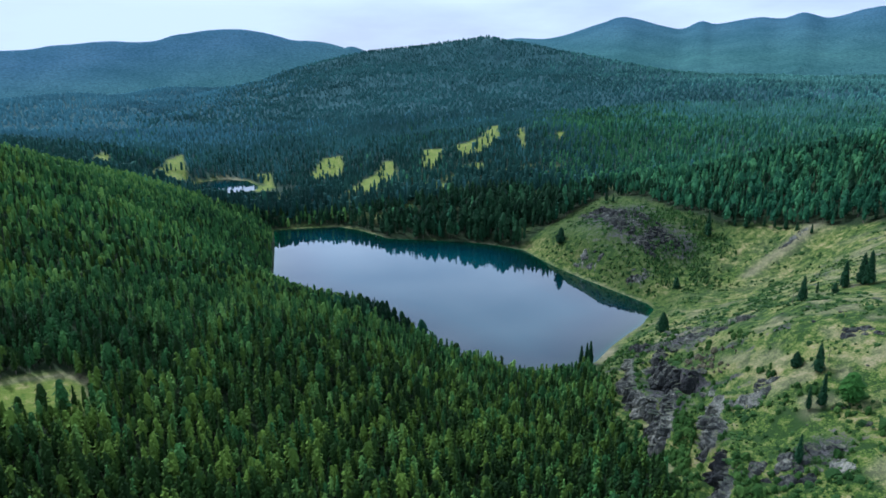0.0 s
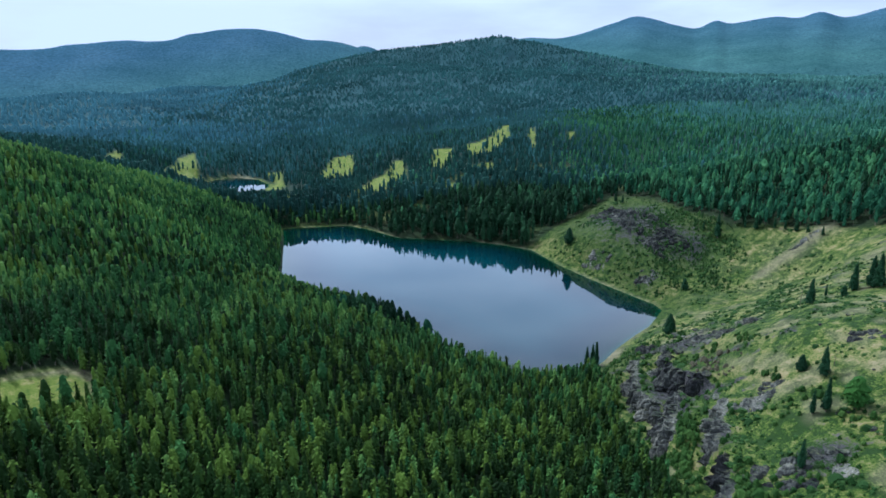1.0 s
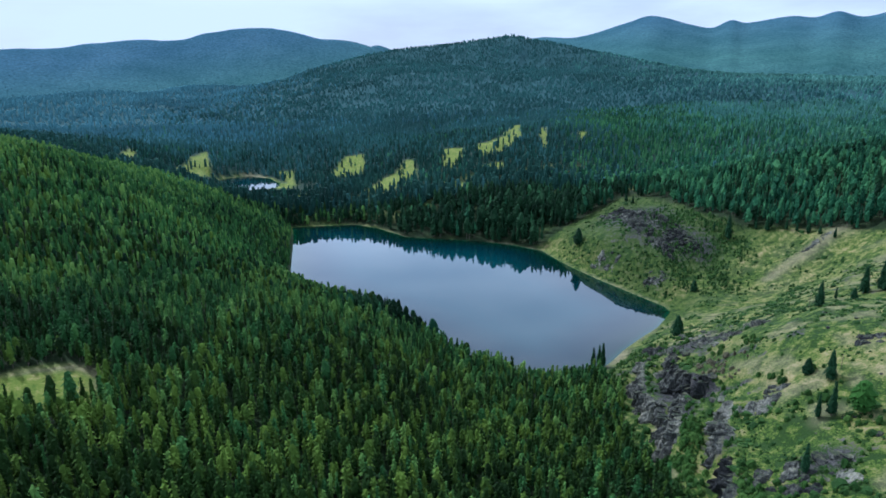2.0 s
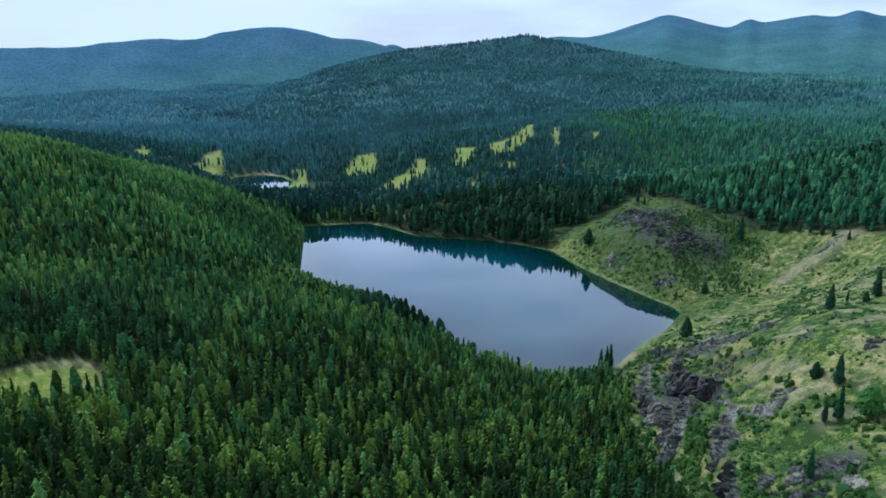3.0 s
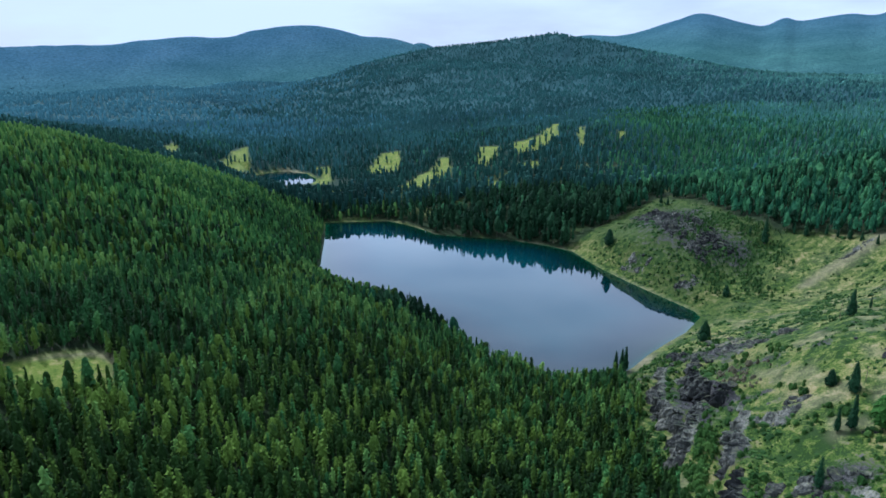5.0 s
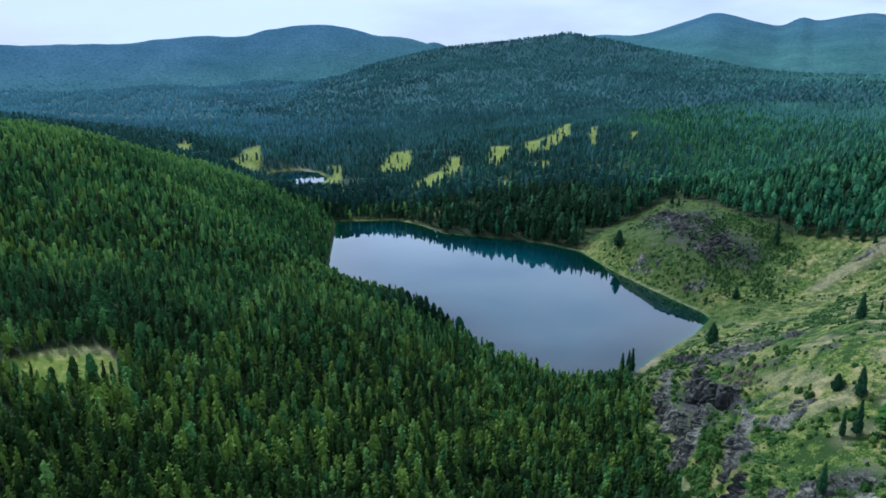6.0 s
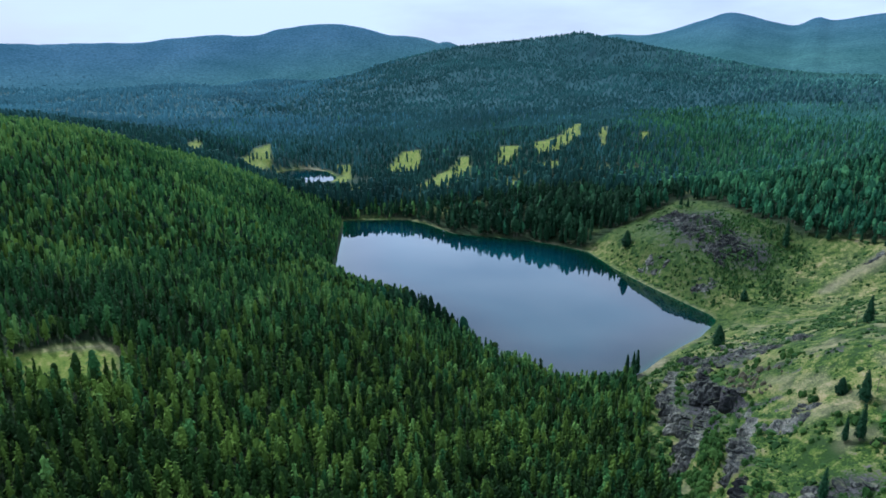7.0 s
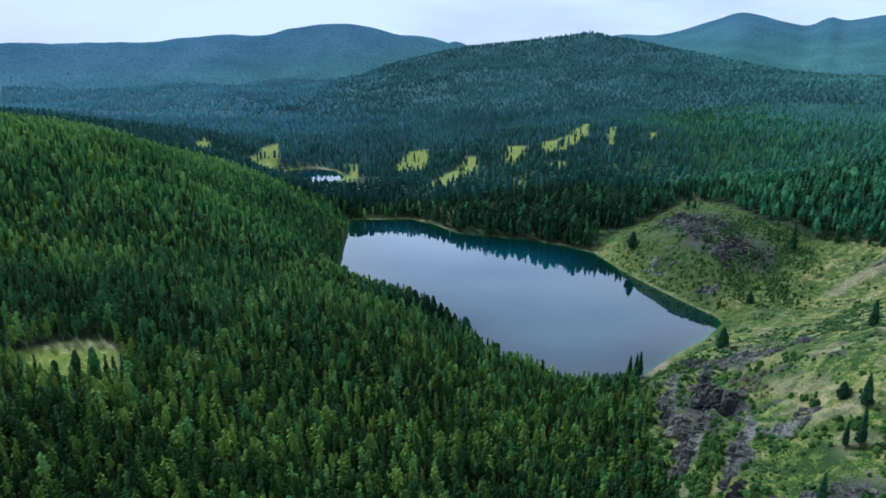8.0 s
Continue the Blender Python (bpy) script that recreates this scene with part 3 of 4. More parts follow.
def scatter(x0, x1, y0, y1, gap, seed):
    rng = np.random.default_rng(seed)
    xs, ys = np.meshgrid(np.arange(x0, x1, gap), np.arange(y0, y1, gap), indexing="ij")
    xs = xs.ravel() + rng.uniform(-0.48, 0.48, xs.size) * gap
    ys = ys.ravel() + rng.uniform(-0.48, 0.48, ys.size) * gap
    return xs, ys, rng


def wooded(x, y, rng, thin=0.0):
    z = height(x, y)
    o = masks(x, y, z)[0]
    ok = (rng.uniform(0, 1, x.shape) > o * np.where((y > 700) & (wob(x, y, 22, 61) > -0.05), 0.88, 1.15) + thin * (1 - o)) & (edge(x, y, SHORE) > 0.9) & (edge(x, y, POND) > np.where(y < 880, 62, 3))
    return ok, z


def view_wedge(x, y, margin):
    return (y > 40) & (np.abs(x - 10 + 0.06 * y) < 0.80 * y + margin)


rng0 = np.random.default_rng(11)
NEAR = [crown(rng0, 5, 5, 28, w * 0.95, 0.18, p, b, 0.095, 0.5) for w, p, b in ((0.075, 0.40, 0.5), (0.09, 0.35, 0.45), (0.105, 0.5, 0.4), (0.13, 0.55, 0.42), (0.085, 0.25, 0.6))]
SPIRE = [crown(rng0, 6, 6, 38, w, 0.08, 0.12, 0.9, 0.07, 0.35) for w in (0.07, 0.085)]
MIDDLE = [crown(rng0, 5, 3, 8, w, 0.1, p, b, 0.12, 0.5) for w, p, b in ((0.125, 0.4, 0.5), (0.15, 0.45, 0.45), (0.175, 0.55, 0.4), (0.115, 0.25, 0.65))]
TALL = [crown(rng0, 5, 5, 18, w, l, p, b, 0.095, 0.5) for w, l, p, b in ((0.10, 0.12, 0.2, 0.85), (0.125, 0.2, 0.35, 0.6), (0.15, 0.3, 0.45, 0.5), (0.095, 0.06, 0.12, 0.9))]
SMALL = [crown(rng0, 5, 2, 3, w, 0.05, p, b, 0.2, 0.4) for w, p, b in ((0.27, 0.4, 0.5), (0.34, 0.5, 0.4), (0.22, 0.3, 0.65))]
CLUMP = [crown(rng0, 4, 2, 0, w, -0.1, 0.45, 0.4, 0.1, 0.35) for w in (0.42, 0.54, 0.66)]


def thing(name, label, category, group=""):
    return tagged(new(name), label, category, group)


def part(name, me, parent, label=""):
    ob = new(name, me)
    ob.parent = parent
    return tagged(ob, label)


def tree_thing(name, form, mat, label, group, top=0.7, girth=0.014, tint=0.42):
    """One tree of unit height: an Empty at its foot with a trunk and a crown."""
    tree = thing(name, label, "tree", group)
    v, f = form
    part("crown", raw_mesh("crown", v, f, [mat], None, False, tint=np.full(len(v), tint)), tree)
    v, f = trunk(girth, top)
    part("trunk", raw_mesh("trunk", v, f, [BARK], None, True), tree, "brown bark")
    return tree


def stand(x, y, z, size, turn, rng):
    """The trees at the wood's southern front, each one a thing."""
    protos = [tree_thing("larch_tree", f, LARCH, "bright green larch in a dense mountain wood", "trees at the front of the wood", 0.7, 0.014, 0.45) for f in NEAR[:3]]
    protos += [tree_thing("larch_tree", f, LARCH, "dark green larch in a dense mountain wood", "trees at the front of the wood", 0.7, 0.014, 0.2) for f in NEAR[1:]]
    protos += [tree_thing("spruce_tree", f, GREEN_LARCH, "slim green conifer in a dense mountain wood", "trees at the front of the wood") for f in SPIRE[:1]]
    for k in range(len(x)):
        m = Matrix.LocRotScale((x[k], y[k], z[k]), Euler((0, 0, turn[k])), (size[k] * rng.uniform(0.85, 1.2), size[k] * rng.uniform(0.85, 1.2), size[k]))
        if k < len(protos):
            protos[k].matrix_basis = m
        else:
            q = protos[rng.integers(0, len(protos))]
            made = copy_thing(q, Matrix())
            made.matrix_basis = m


bands = (("near_wood", -420, 420, 70, 420, 2.75, ((NEAR, LARCH), (SPIRE, GREEN_LARCH), (NEAR, GREEN_LARCH)), 0, 340),
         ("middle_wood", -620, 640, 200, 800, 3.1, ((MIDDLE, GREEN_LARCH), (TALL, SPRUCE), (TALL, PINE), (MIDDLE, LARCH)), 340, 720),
         ("hill_wood", -1400, 1500, 500, 1600, 6.2, ((SMALL, HAZED_SPRUCE), (SMALL, FAR_HAZE_WOOD), (SMALL, PINE), (SMALL, BLUE_HAZE_WOOD), (SMALL, SUNLIT_PINE), (SMALL, PALE_HAZE_WOOD)), 720, 1500),
         ("far_wood", -2300, 2300, 900, 2750, 8.8, ((CLUMP, FAR_HAZE_WOOD), (CLUMP, BLUE_HAZE_WOOD), (CLUMP, PALE_HAZE_WOOD)), 1500, 2700))
for name, x0, x1, y0, y1, gap, kinds, d0, d1 in bands:
    x, y, rng = scatter(x0, x1, y0, y1, gap, len(name))
    d = np.hypot(x - CX, y - CY)
    s = (d >= d0) & (d < d1) & view_wedge(x, y, 60)
    x, y, d = x[s], y[s], d[s]
    # tall, looser wood across the lake; young, close wood on the western slope
    west = step(-20, 40, -(x + 60 + 0.16 * (y - 500))) * (1 - step(640, 720, y))
    west = np.maximum(west, 1 - step(300, 340, y))
    loose = (1 - west) * (d < 720)
    young = step(90, 260, x - 0.1 * (y - 600)) * (1 - step(800, 1000, d))
    ok, z = wooded(x, y, rng, 0.64 * loose * (1 - 0.15 * young) + 0.10 * (wob(x, y, 40, 8) > 0.25) + 0.5 * (d > 1500) * (wob(x, y, 45, 18) > 0.15))
    x, y, z, d, west, young = x[ok], y[ok], z[ok], d[ok], west[ok], young[ok]
    size = rng.normal(1, 0.21, len(x)).clip(0.4, 1.6) * (13.0 - 3.6 * west - 4.0 * step(700, 900, d) - 2.5 * young * (1 - west))
    size = size + 7.5 * np.exp(-((x - 72) / 62) ** 2 - ((y - 640) / 55) ** 2) * (d > 340) + 2.5 * (1 - west) * (d > 340) * (d < 760)
    # regional tints; trees behind the near meadow have backlit shade painted in
    tint = (rng.uniform(0, 1, len(x)) ** 1.3 * 0.85 + 0.05 + 0.5 * wob(x, y, 45, 2) + 0.18 * step(180, 330, -x) * (d > 300) * (d < 720) - 0.15 * np.exp(-((x + 10) / 60) ** 2 - ((y - 250) / 60) ** 2) + 0.2 * np.exp(-((x + 90) / 45) ** 2 - ((y - 155) / 30) ** 2) - 0.35 * np.exp(-((x + 140) / 45) ** 2 - ((y - 232) / 28) ** 2)).clip(0, 1)
    turn = rng.uniform(0, 6.28, len(x))
    if d0 == 0:
        size = size * (0.97 - 0.2 * step(210, 340, d))
    if d0 == 340:
        size = size * (1 - 0.24 * west)
    if d0 == 1500:
        size = size * rng.uniform(0.5, 1.0, len(x))
    if d0 == 0:
        front = np.nonzero((np.abs(x + 15) < 100) & (y > 150))[0]
        front = front[np.argsort(y[front])][:300]
        stand(x[front], y[front], z[front], size[front], turn[front], rng)
        rest = np.setdiff1d(np.arange(len(x)), front)
        x, y, z, d, west, size, tint, turn = x[rest], y[rest], z[rest], d[rest], west[rest], size[rest], tint[rest], turn[rest]
    dice, drift = rng.uniform(0, 1, len(x)), 0.2 * wob(x, y, 140, 6)
    east = step(90, 260, x - 0.1 * (y - 600))
    if d0 == 0:
        pick = (dice < 0.04 + drift).astype(int)
        pick = np.where(rng.uniform(0, 1, len(x)) < 0.12 + 0.7 * step(200, 345, d) + drift, 2, pick)
    elif d0 == 340:
        pick = np.where(dice < 0.9 * west, 0, np.where(dice < 0.95 - 0.75 * east + drift, 1, 2))
        pick = np.where((pick == 0) & (rng.uniform(0, 1, len(x)) < 0.4 - 0.35 * step(360, 480, d) + drift), 3, pick)
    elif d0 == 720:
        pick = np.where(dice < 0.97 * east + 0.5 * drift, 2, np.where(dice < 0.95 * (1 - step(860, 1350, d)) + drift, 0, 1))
        # hazed needle colours take over with distance, bluest in the west
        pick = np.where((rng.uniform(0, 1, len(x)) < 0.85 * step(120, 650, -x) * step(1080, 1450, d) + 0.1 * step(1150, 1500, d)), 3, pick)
        # eastern trees take the needle colour with sunlight painted in
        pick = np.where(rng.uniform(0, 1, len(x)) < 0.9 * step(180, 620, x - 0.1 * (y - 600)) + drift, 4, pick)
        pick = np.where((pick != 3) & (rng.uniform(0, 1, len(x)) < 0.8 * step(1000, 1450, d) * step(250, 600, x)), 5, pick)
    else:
        # painted haze by distance: blue in the west, pale in the east
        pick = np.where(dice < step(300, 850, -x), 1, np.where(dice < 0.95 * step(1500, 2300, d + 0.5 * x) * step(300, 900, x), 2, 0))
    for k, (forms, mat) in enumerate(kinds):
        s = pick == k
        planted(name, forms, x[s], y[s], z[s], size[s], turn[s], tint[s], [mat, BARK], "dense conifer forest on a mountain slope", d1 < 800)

# Woods on the far ridges
x, y, rng = scatter(-3000, 3000, 1500, 3700, 30, 404)
d = np.hypot(x - CX, y - CY)
s = (d > 2650) & (d < 3650) & view_wedge(x, y, 500)
x, y = x[s], y[s]
z = height(x, y)
# these trees share the ridges' painted haze colour
planted("ridge_wood", CLUMP, x, y, z - 1, rng.uniform(3.0, 7.0, len(x)) * (1 - 0.7 * step(2650, 3600, np.hypot(x - CX, y - CY))), rng.uniform(0, 6, len(x)), rng.uniform(0.1, 0.9, len(x)), [RIDGES, BARK], "woods on distant mountain ridges, blue with painted haze", False)

# Shrubs and low growth on the open hill
x, y, rng = scatter(80, 340, 130, 670, 1.9, 77)
e = edge(x, y, OPEN_HILL)
dens = 0.26 + 0.3 * (y > 450) + 1.7 * wob(x, y, 18, 31) + 1.5 * wob(x, y, 7, 32) + 0.3 * (x < 128) * (y < 340) - 0.22 * (x > 215) * (y < 480)
s = (e < -1) & (rng.uniform(0, 1, len(x)) < dens) & (edge(x, y, SHORE) > 3) & (masks(x, y, x)[2] < 0.3) & ~(brow(x, y) & (rng.uniform(0, 1, len(x)) < 0.9))
x, y = x[s], y[s]
z = height(x, y)
SHRUB = [(v * (1, 1, 0.55), f) for v, f in (crown(rng0, 5, 2, 3, w, -0.4, 0.4, 0.4, 0.5, 0.35) for w in (0.8, 1.0, 1.3))]
size = (rng.gamma(1.9, 0.46, len(x)) * (1 + 1.1 * np.maximum(0, wob(x, y, 20, 31)))).clip(0.25, 3.2)
bushes = planted("low_shrubs", SHRUB, x, y, z - 0.15 * size, size, rng.uniform(0, 6, len(x)), rng.uniform(0.1, 0.9, len(x)), [SHRUB_GREEN, BARK], "low green shrubs and juniper on the grassy hill", False)
bushes["category"] = "shrubs"

# Taller brush below and between the crags, and on the knoll by the lake
x, y, rng = scatter(84, 250, 140, 640, 2.2, 78)
hx, hy, rng = scatter(95, 110, 152, 226, 1.25, 79)
hung = rng.uniform(0, 1, len(hx)) < 0.75 
x, y = np.concatenate([x, hx[hung]]), np.concatenate([y, hy[hung]])
e = edge(x, y, OPEN_HILL)
knoll = step(0.0, 0.6, 1.05 - np.hypot((x - 200) / 48, (y - 500) / 84) + 0.5 * wob(x, y, 26, 35))
dens = (0.25 + 0.8 * wob(x, y, 14, 33) + 0.35 * (x < 108 + 0.75 * np.maximum(0, y - 265)) + 0.7 * (x < 109) * (y < 225) + 0.6 * np.exp(-((x - 130) / 9) ** 2 - ((y - 250) / 16) ** 2)) * (x < 150) * (y < 350) + knoll * (0.75 + 1.1 * wob(x, y, 14, 34))
s = (e < 2) & (rng.uniform(0, 1, len(x)) < dens) & (edge(x, y, SHORE) > 4) & (masks(x, y, x)[2] < 0.3) & ~(brow(x, y) & (rng.uniform(0, 1, len(x)) < 0.92))
x, y = x[s], y[s]
BRUSH = [crown(rng0, 6, 3, 30, w, -0.15, 0.45, 0.45, 0.22, 0.3) for w in (0.45, 0.6)]
size = rng.gamma(4, 0.36, len(x)).clip(0.6, 3.0) * np.where(y > 400, 1.2, 1.0)
LOW_BRUSH = [crown(rng0, 5, 2, 12, w, -0.15, 0.45, 0.45, 0.28, 0.3) for w in (0.5, 0.65)]
# the knoll's brush gets a darker green, cloud shade as colour
dark = y > 400
dry = ~dark & (np.hypot((x - 130) / 10, (y - 251) / 16) + 0.4 * wob(x, y, 8, 36) < 1.0)
for s, forms, mat, label in ((~dark & ~dry, BRUSH, BRUSH_GREEN, "dense green brush round the crags"), (dry, BRUSH, DRY_BRUSH, "brown leafless brush above the crags"), (dark, LOW_BRUSH, SHRUB_GREEN, "dense green brush on the knoll by the lake, coloured dark for cloud shade")):
    brush = planted("brush", forms, x[s], y[s], (height(x, y) - 0.1 * size)[s], size[s], rng.uniform(0, 6, s.sum()), rng.uniform(0.0, 0.9, s.sum()), [mat, BARK], label, False)
    brush["category"] = "shrubs"

# Rocks
def rock_mesh(seed, planes, boxy):
    """A boulder: a ball cut by many planes, with rough faces; boxy ones split along upright joints."""
    rng = np.random.default_rng(seed)
    bm = bmesh.new()
    bmesh.ops.create_icosphere(bm, subdivisions=3, radius=1.0)
    cuts = [(Vector(rng.normal(0, 1, 3)).normalized(), rng.uniform(0.5, 0.8)) for _ in range(planes)]
    if boxy:
        for axis in ((1, 0, 0), (-1, 0, 0), (0, 1, 0), (0, -1, 0), (0, 0, 1)):
            cuts.append(((Vector(axis) + Vector(rng.normal(0, 0.22, 3))).normalized(), rng.uniform(0.38, 0.6)))
    for v in bm.verts:
        for nrm, d in cuts:
            over = v.co.dot(nrm) - d
            if over > 0:
                v.co -= nrm * over
        v.co += v.co.normalized() * (0.05 if boxy else 0.09) * noise.fractal(v.co * 3.0 + Vector((seed, 0, 0)), 0.8, 2.0, 3)
    me = bpy.data.meshes.new("rock")
    bm.to_mesh(me)
    bm.free()
    me.materials.append(ROCK)
    return me


BOULDERS = [rock_mesh(k, 12, k % 2) for k in range(8)]


def rock(name, kinds, x, y, size, label, group, rng, sink=0.35):
    sx, sy, sz = size
    z = float(height(np.array([x]), np.array([y]))[0])
    ob = new(name, kinds[rng.integers(0, len(kinds))])
    ob.matrix_basis = Matrix.LocRotScale((x, y, z + sz * (1 - 2 * sink) * 0.75), Euler((rng.uniform(-0.15, 0.15), rng.uniform(-0.15, 0.15), rng.uniform(0, 6.28))), (sx, sy, sz))
    return tagged(ob, label, "rock", group)


rng = np.random.default_rng(5)


def crag(label, ax, ay, bx, by, wide, rise, cover, seed):
    """Broken rock that stands out of the slope along a line: a fractured shell whose rim lies under the ground."""
    long = math.hypot(bx - ax, by - ay)
    nu, nv = int((long + wide) / 0.62) + 2, int(2 * wide / 0.62) + 2
    u, v = np.meshgrid(np.linspace(-wide * 0.5, long + wide * 0.5, nu), np.linspace(-wide, wide, nv), indexing="ij")
    tx, ty = (bx - ax) / long, (by - ay) / long
    x, y = ax + tx * u - ty * v, ay + ty * u + tx * v
    z = height(x, y)
    dx, dy = height(x + 0.8, y) - height(x - 0.8, y), height(x, y + 0.8) - height(x, y - 0.8)
    nrm = np.stack([-dx, -dy, np.full(x.shape, 1.6)], -1)
    nrm /= np.linalg.norm(nrm, axis=-1)[..., None]
    rim = np.clip(np.minimum(np.minimum(u + wide * 0.5, long + wide * 0.5 - u), wide - np.abs(v)) / (0.5 * wide), 0, 1)
    lift = np.zeros(x.shape)
    for i in range(nu):
        for j in range(nv):
            q = Vector((x[i, j], y[i, j], z[i, j] * 0.25))
            for size, amount in ((5.0, 1.0), (1.9, 0.42)):
                d, p = noise.voronoi(q / size + Vector((seed, 0, 0)))
                lift[i, j] += amount * (0.5 + noise.cell(p[0] * 7.3)) - 0.5 * amount * (d[1] - d[0] < 0.10)
    lift = rise * (lift - 0.75 + cover + 0.55 * wob(x, y, 9, seed)) - (1 - rim) ** 2 * (2.2 + 1.6 * rise)
    lift = np.where(rim <= 0, -3.0, np.maximum(lift, -3.0))
    body = np.stack([x, y, z], -1) + nrm * lift[..., None]
    i, j = np.meshgrid(np.arange(nu - 1), np.arange(nv - 1), indexing="ij")
    f = np.stack([i * nv + j, (i + 1) * nv + j, (i + 1) * nv + j + 1, i * nv + j + 1], -1).reshape(-1, 4)
    f = f[(lift.ravel()[f] > -2.5).any(1)]
    return tagged(new("crag", raw_mesh("crag", body.reshape(-1, 3), f, [ROCK], None, False)), label, "cliff", "crags on the hill")


def cliff(label, line, drop, seed, cells=3.2, proud=2.0):
    """An upright rock wall along the brow of a slope: blocks split by upright joints and ledges, whose top runs back into the hill."""
    pts = np.array(curve([(px, py, 0) for px, py in line], 14))[:, :2]
    run = np.concatenate([[0], np.cumsum(np.hypot(*np.diff(pts, axis=0).T))])
    u = np.arange(0, run[-1], 0.5)
    cx, cy = np.interp(u, run, pts[:, 0]), np.interp(u, run, pts[:, 1])
    tx, ty = np.gradient(cx), np.gradient(cy)
    long = np.hypot(tx, ty)
    tx, ty = tx / long, ty / long
    ends = np.clip(np.minimum(u, run[-1] - u) / 6.0, 0, 1)
    top = height(cx + ty * 2.2, cy - tx * 2.2) + 0.4 + 1.3 * wob(u, u * 0, 7, seed) - 3.0 * (1 - ends)
    rows = np.linspace(0, 1, 30)
    out, z = np.zeros((len(u), 30)), np.zeros((len(u), 30))
    for k, v in enumerate(rows):
        up = min(1.0, v / 0.75)
        z[:, k] = top - (drop + 3) * (1 - up)
        out[:, k] = proud + 0.55 * drop * (1 - up) ** 1.3 - 5.0 * (1 - ends) ** 2
        for i in range(len(u)):
            for size, tall, amount in ((cells * 1.6, 9.0, 2.8), (cells * 0.6, 3.4, 1.2), (0.9, 1.6, 0.4)):
                d, p = noise.voronoi(Vector((u[i] / size + seed, z[i, k] / tall, seed * 3.7)))
                out[i, k] += amount * (noise.cell(p[0] * 9.1) - 0.5) - 0.35 * amount * (d[1] - d[0] < 0.07)
        if v > 0.75:
            back = (v - 0.75) / 0.25
            out[:, k] = out[:, k] * (1 - back) - 6.5 * back
            lie = height(cx - ty * out[:, k], cy + tx * out[:, k])
            z[:, k] = (top + 0.6 * wob(cx, cy + 20 * back, 3, 7)) * (1 - back) + (lie - 0.8) * back
    body = np.stack([cx[:, None] - ty[:, None] * out, cy[:, None] + tx[:, None] * out, z], -1)
    nu, nv = body.shape[:2]
    i, j = np.meshgrid(np.arange(nu - 1), np.arange(nv - 1), indexing="ij")
    f = np.stack([i * nv + j, i * nv + j + 1, (i + 1) * nv + j + 1, (i + 1) * nv + j], -1).reshape(-1, 4)
    return tagged(new("cliff", raw_mesh("cliff", body.reshape(-1, 3), f, [ROCK], None, False)), label, "cliff", "cliffs above the wood")


WALL, PALE = "dark grey rock cliff with upright cracked faces above the wood", "pale streaked rock wall falling towards the wood"
for (line, drop), label, seed, cells in zip(CLIFFS, (WALL, WALL, PALE, WALL, WALL), (3, 5, 7, 9, 12), (2.4, 2.6, 2.8, 2.2, 2.4)):
    cliff(label, line, drop, seed, cells)
DARK, LOW, KNOLL = "dark broken grey crag standing out of the slope", "low broken grey rocks in the hill grass", "dark weathered rock slope on the knoll by the lake"
for row in ((DARK, 120, 332, 138, 308, 9, 2.0, 0.5, 6), (DARK, 136, 308, 162, 285, 9, 1.7, 0.4, 7),
            (LOW, 108, 174, 122, 160, 7, 1.5, 0.15, 9), (LOW, 118, 170, 132, 158, 6, 1.3, 0.0, 17), (LOW, 164, 220, 178, 213, 5, 1.0, 0.0, 10), (LOW, 124, 206, 136, 215, 6, 1.2, 0.1, 11), (LOW, 262, 449, 284, 456, 4, 1.0, 0.0, 12),
            (KNOLL, 163, 605, 178, 545, 20, 1.7, 0.62, 13), (KNOLL, 172, 548, 192, 492, 20, 1.7, 0.58, 14), (KNOLL, 160, 476, 178, 462, 8, 1.4, 0.1, 15), (KNOLL, 132, 524, 144, 506, 8, 1.4, 0.05, 16)):
    crag(*row)
for cx, cy, sx, sy, count, big in ((140, 292, 16, 8, 16, 2.6), (147, 325, 12, 12, 16, 2.6), (118, 296, 8, 10, 10, 2.4), (118, 240, 8, 16, 12, 2.0), (182, 542, 20, 34, 26, 2.2), (192, 504, 20, 14, 12, 2.0), (268, 451, 12, 3, 8, 1.1), (128, 168, 9, 5, 6, 2.6), (126, 212, 7, 7, 6, 1.8), (165, 300, 12, 6, 7, 2.0),
                                   (150, 180, 20, 14, 8, 1.4), (170, 240, 26, 30, 12, 1.2)):
    for k in range(count):
        s = big * rng.uniform(0.35, 1.0)
        rock("rock_outcrop", BOULDERS, cx + rng.normal(0, sx * 0.6), cy + rng.normal(0, sy * 0.6), (s * rng.uniform(0.9, 1.6), s * rng.uniform(0.9, 1.6), s * rng.uniform(0.5, 0.8)),
             "weathered grey rock lying in the grass", "rocks on the hill", rng)

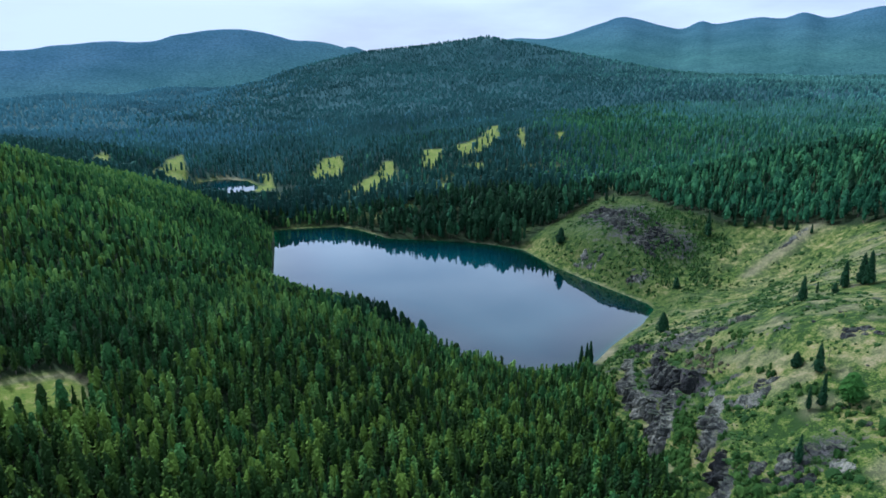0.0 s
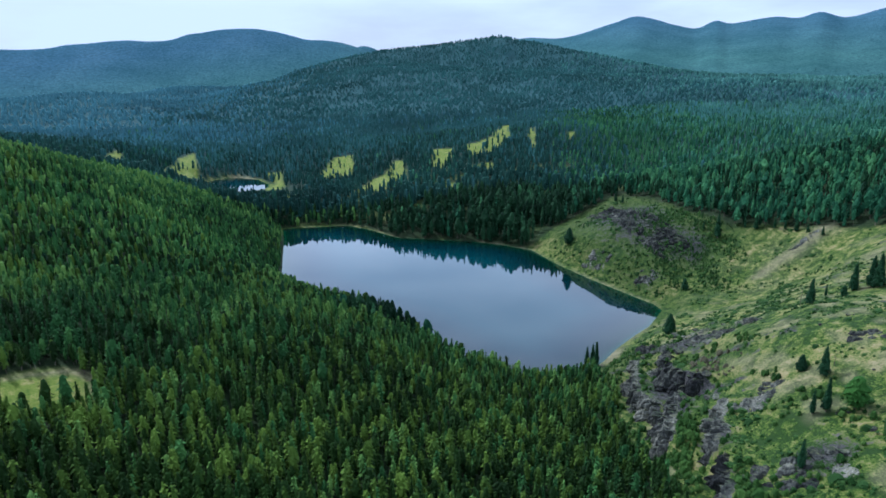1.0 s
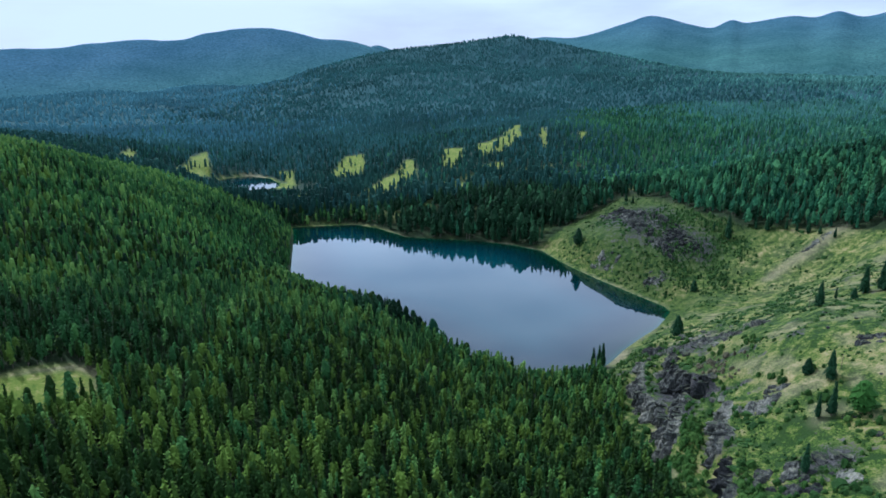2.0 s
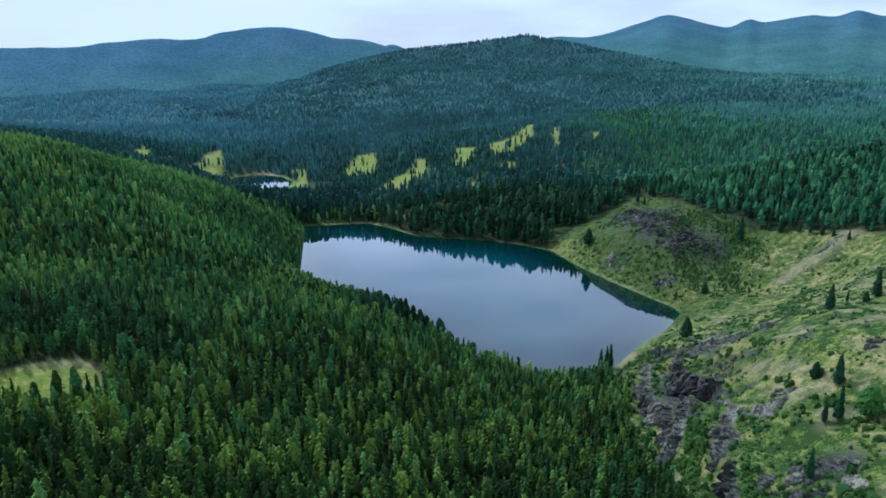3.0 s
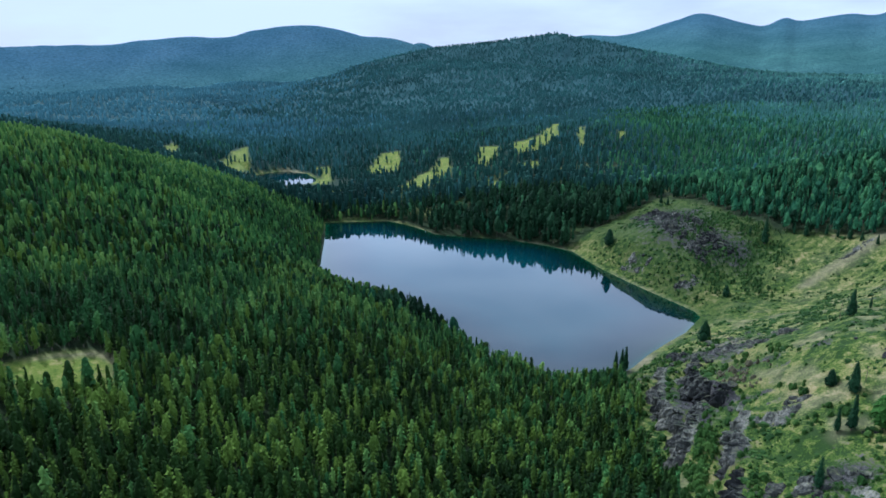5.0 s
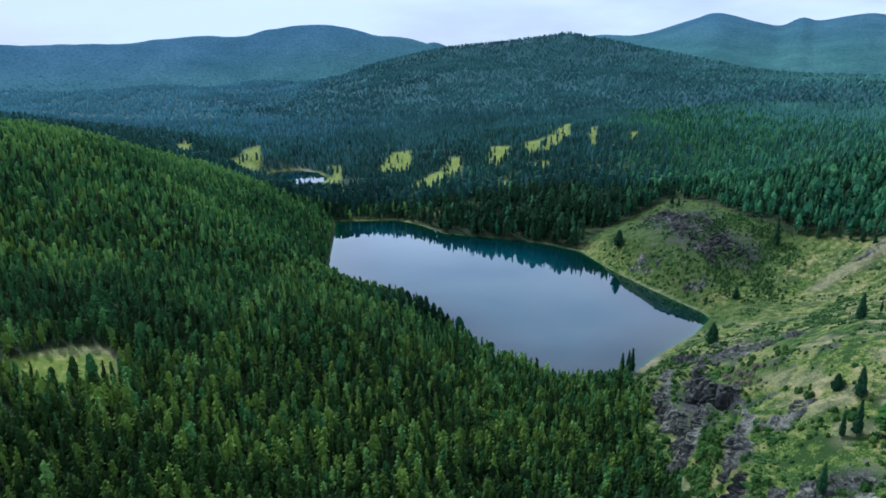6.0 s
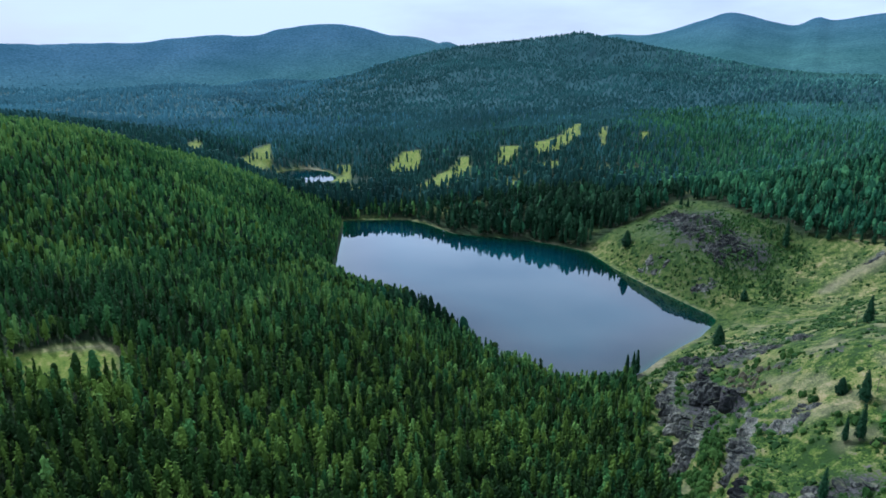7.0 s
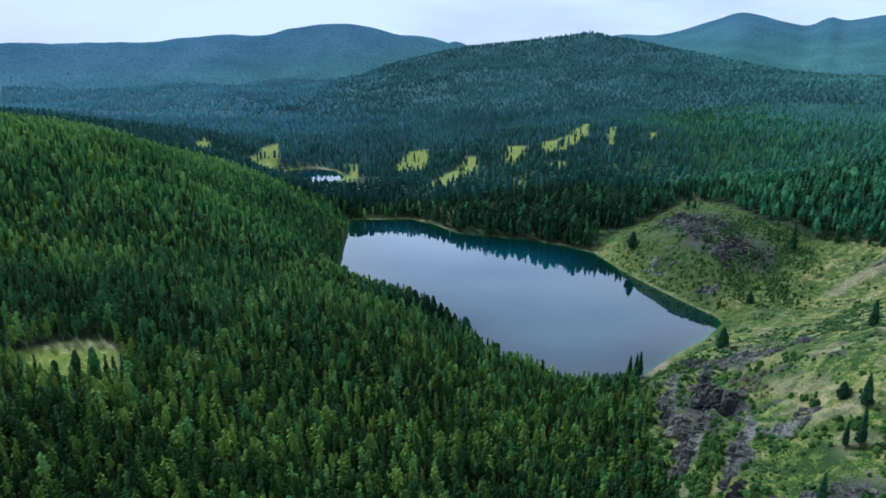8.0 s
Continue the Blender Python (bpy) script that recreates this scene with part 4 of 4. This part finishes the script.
# Single trees on the hill and by the shore
HILL_TREES = [("spruce", 147.0, 204.5, 11.4), ("bush", 144.0, 213.0, 6.6), ("slim", 134.7, 187.4, 8.9), ("slim", 138.2, 186.2, 12.8), ("leafy", 145.1, 183.0, 11.6), ("slim", 121.3, 166.8, 10.8),
              ("spruce", 184.8, 283.9, 12.8), ("slim", 204.2, 305.0, 6.7), ("spruce", 220.1, 309.1, 14.7), ("bush", 208.3, 297.3, 5.9), ("spruce", 226.5, 305.8, 17.0), ("spruce", 227.3, 301.9, 18.0),
              ("spruce", 282.5, 448.9, 7.4), ("spruce", 276.0, 472.1, 10.9), ("slim", 229.1, 499.5, 22.2), ("slim", 221.5, 509.5, 8.8), ("spruce", 254.8, 491.4, 11.8), ("bush", 186.2, 443.9, 8.8),
              ("bush", 145.6, 353.3, 12.9), ("bush", 121.7, 555.1, 15.1), ("spruce", 180.6, 632.4, 10.8), ("spruce", 182.9, 615.4, 8.2), ("slim", 95.3, 340.8, 14.0), ("slim", 99.1, 343.4, 14.1),
              ("slim", 100.6, 341.1, 16.1), ("spruce", 84.7, 294.6, 11.6), ("dead", 179.8, 282.8, 8.5), ("dead", 151.7, 206.9, 5.5), ("slim", 249.4, 498.3, 9.6), ("slim", 266.2, 485.2, 10.3),
              ("slim", 271.1, 479.1, 9.2), ("spruce", 278.7, 461.6, 7.1)]
solo = {"spruce": tree_thing("spruce_tree", crown(rng0, 9, 9, 150, 0.17, 0.03, 0.08, 0.85, 0.075), SPRUCE, "dark green spruce standing alone in the grass", "single trees on the hill", 0.7, 0.018),
        "slim": tree_thing("spruce_tree", crown(rng0, 8, 9, 120, 0.105, 0.06, 0.12, 0.8, 0.065), SPRUCE, "slim dark green spruce standing alone in the grass", "single trees on the hill", 0.8, 0.016),
        "leafy": tree_thing("birch_tree", crown(rng0, 9, 7, 240, 0.30, 0.12, 0.45, 0.5, 0.10, 0.25), LEAVES, "round bright green broadleaf tree on the grassy hill", "single trees on the hill", 0.6, 0.02),
        "bush": tree_thing("bush", crown(rng0, 9, 6, 200, 0.30, 0.0, 0.22, 0.75, 0.10, 0.35), SPRUCE, "dense dark green bush on the grassy hill", "single bushes on the hill", 0.3, 0.03)}


def dead_tree():
    """A bare grey trunk with broken boughs."""
    tree = thing("dead_tree", "bare grey dead tree standing in the grass", "tree", "single trees on the hill")
    v, f = trunk(0.02, 1.0)
    part("trunk", raw_mesh("trunk", v, f, [BARK], None, True), tree)
    for k in range(9):
        a, z = k * 2.4, 0.3 + 0.07 * k
        v, f = trunk(0.008, 0.26 - 0.02 * k)
        turn = np.array(Euler((0, 1.15, a)).to_matrix())
        part("bough", raw_mesh("bough", (v + (0, 0, 0.06)) @ turn.T + (0, 0, z), f, [BARK], None, True), tree)
    return tree


solo["dead"] = dead_tree()
used = set()
for kind, x, y, size in HILL_TREES:
    z = float(height(np.array([x]), np.array([y]))[0]) - 0.1
    m = Matrix.LocRotScale((x, y, z), Euler((0, 0, rng.uniform(0, 6.28))), (size, size, size))
    if kind not in used:
        solo[kind].matrix_basis = m
        used.add(kind)
    else:
        copy_thing(solo[kind], Matrix()).matrix_basis = m
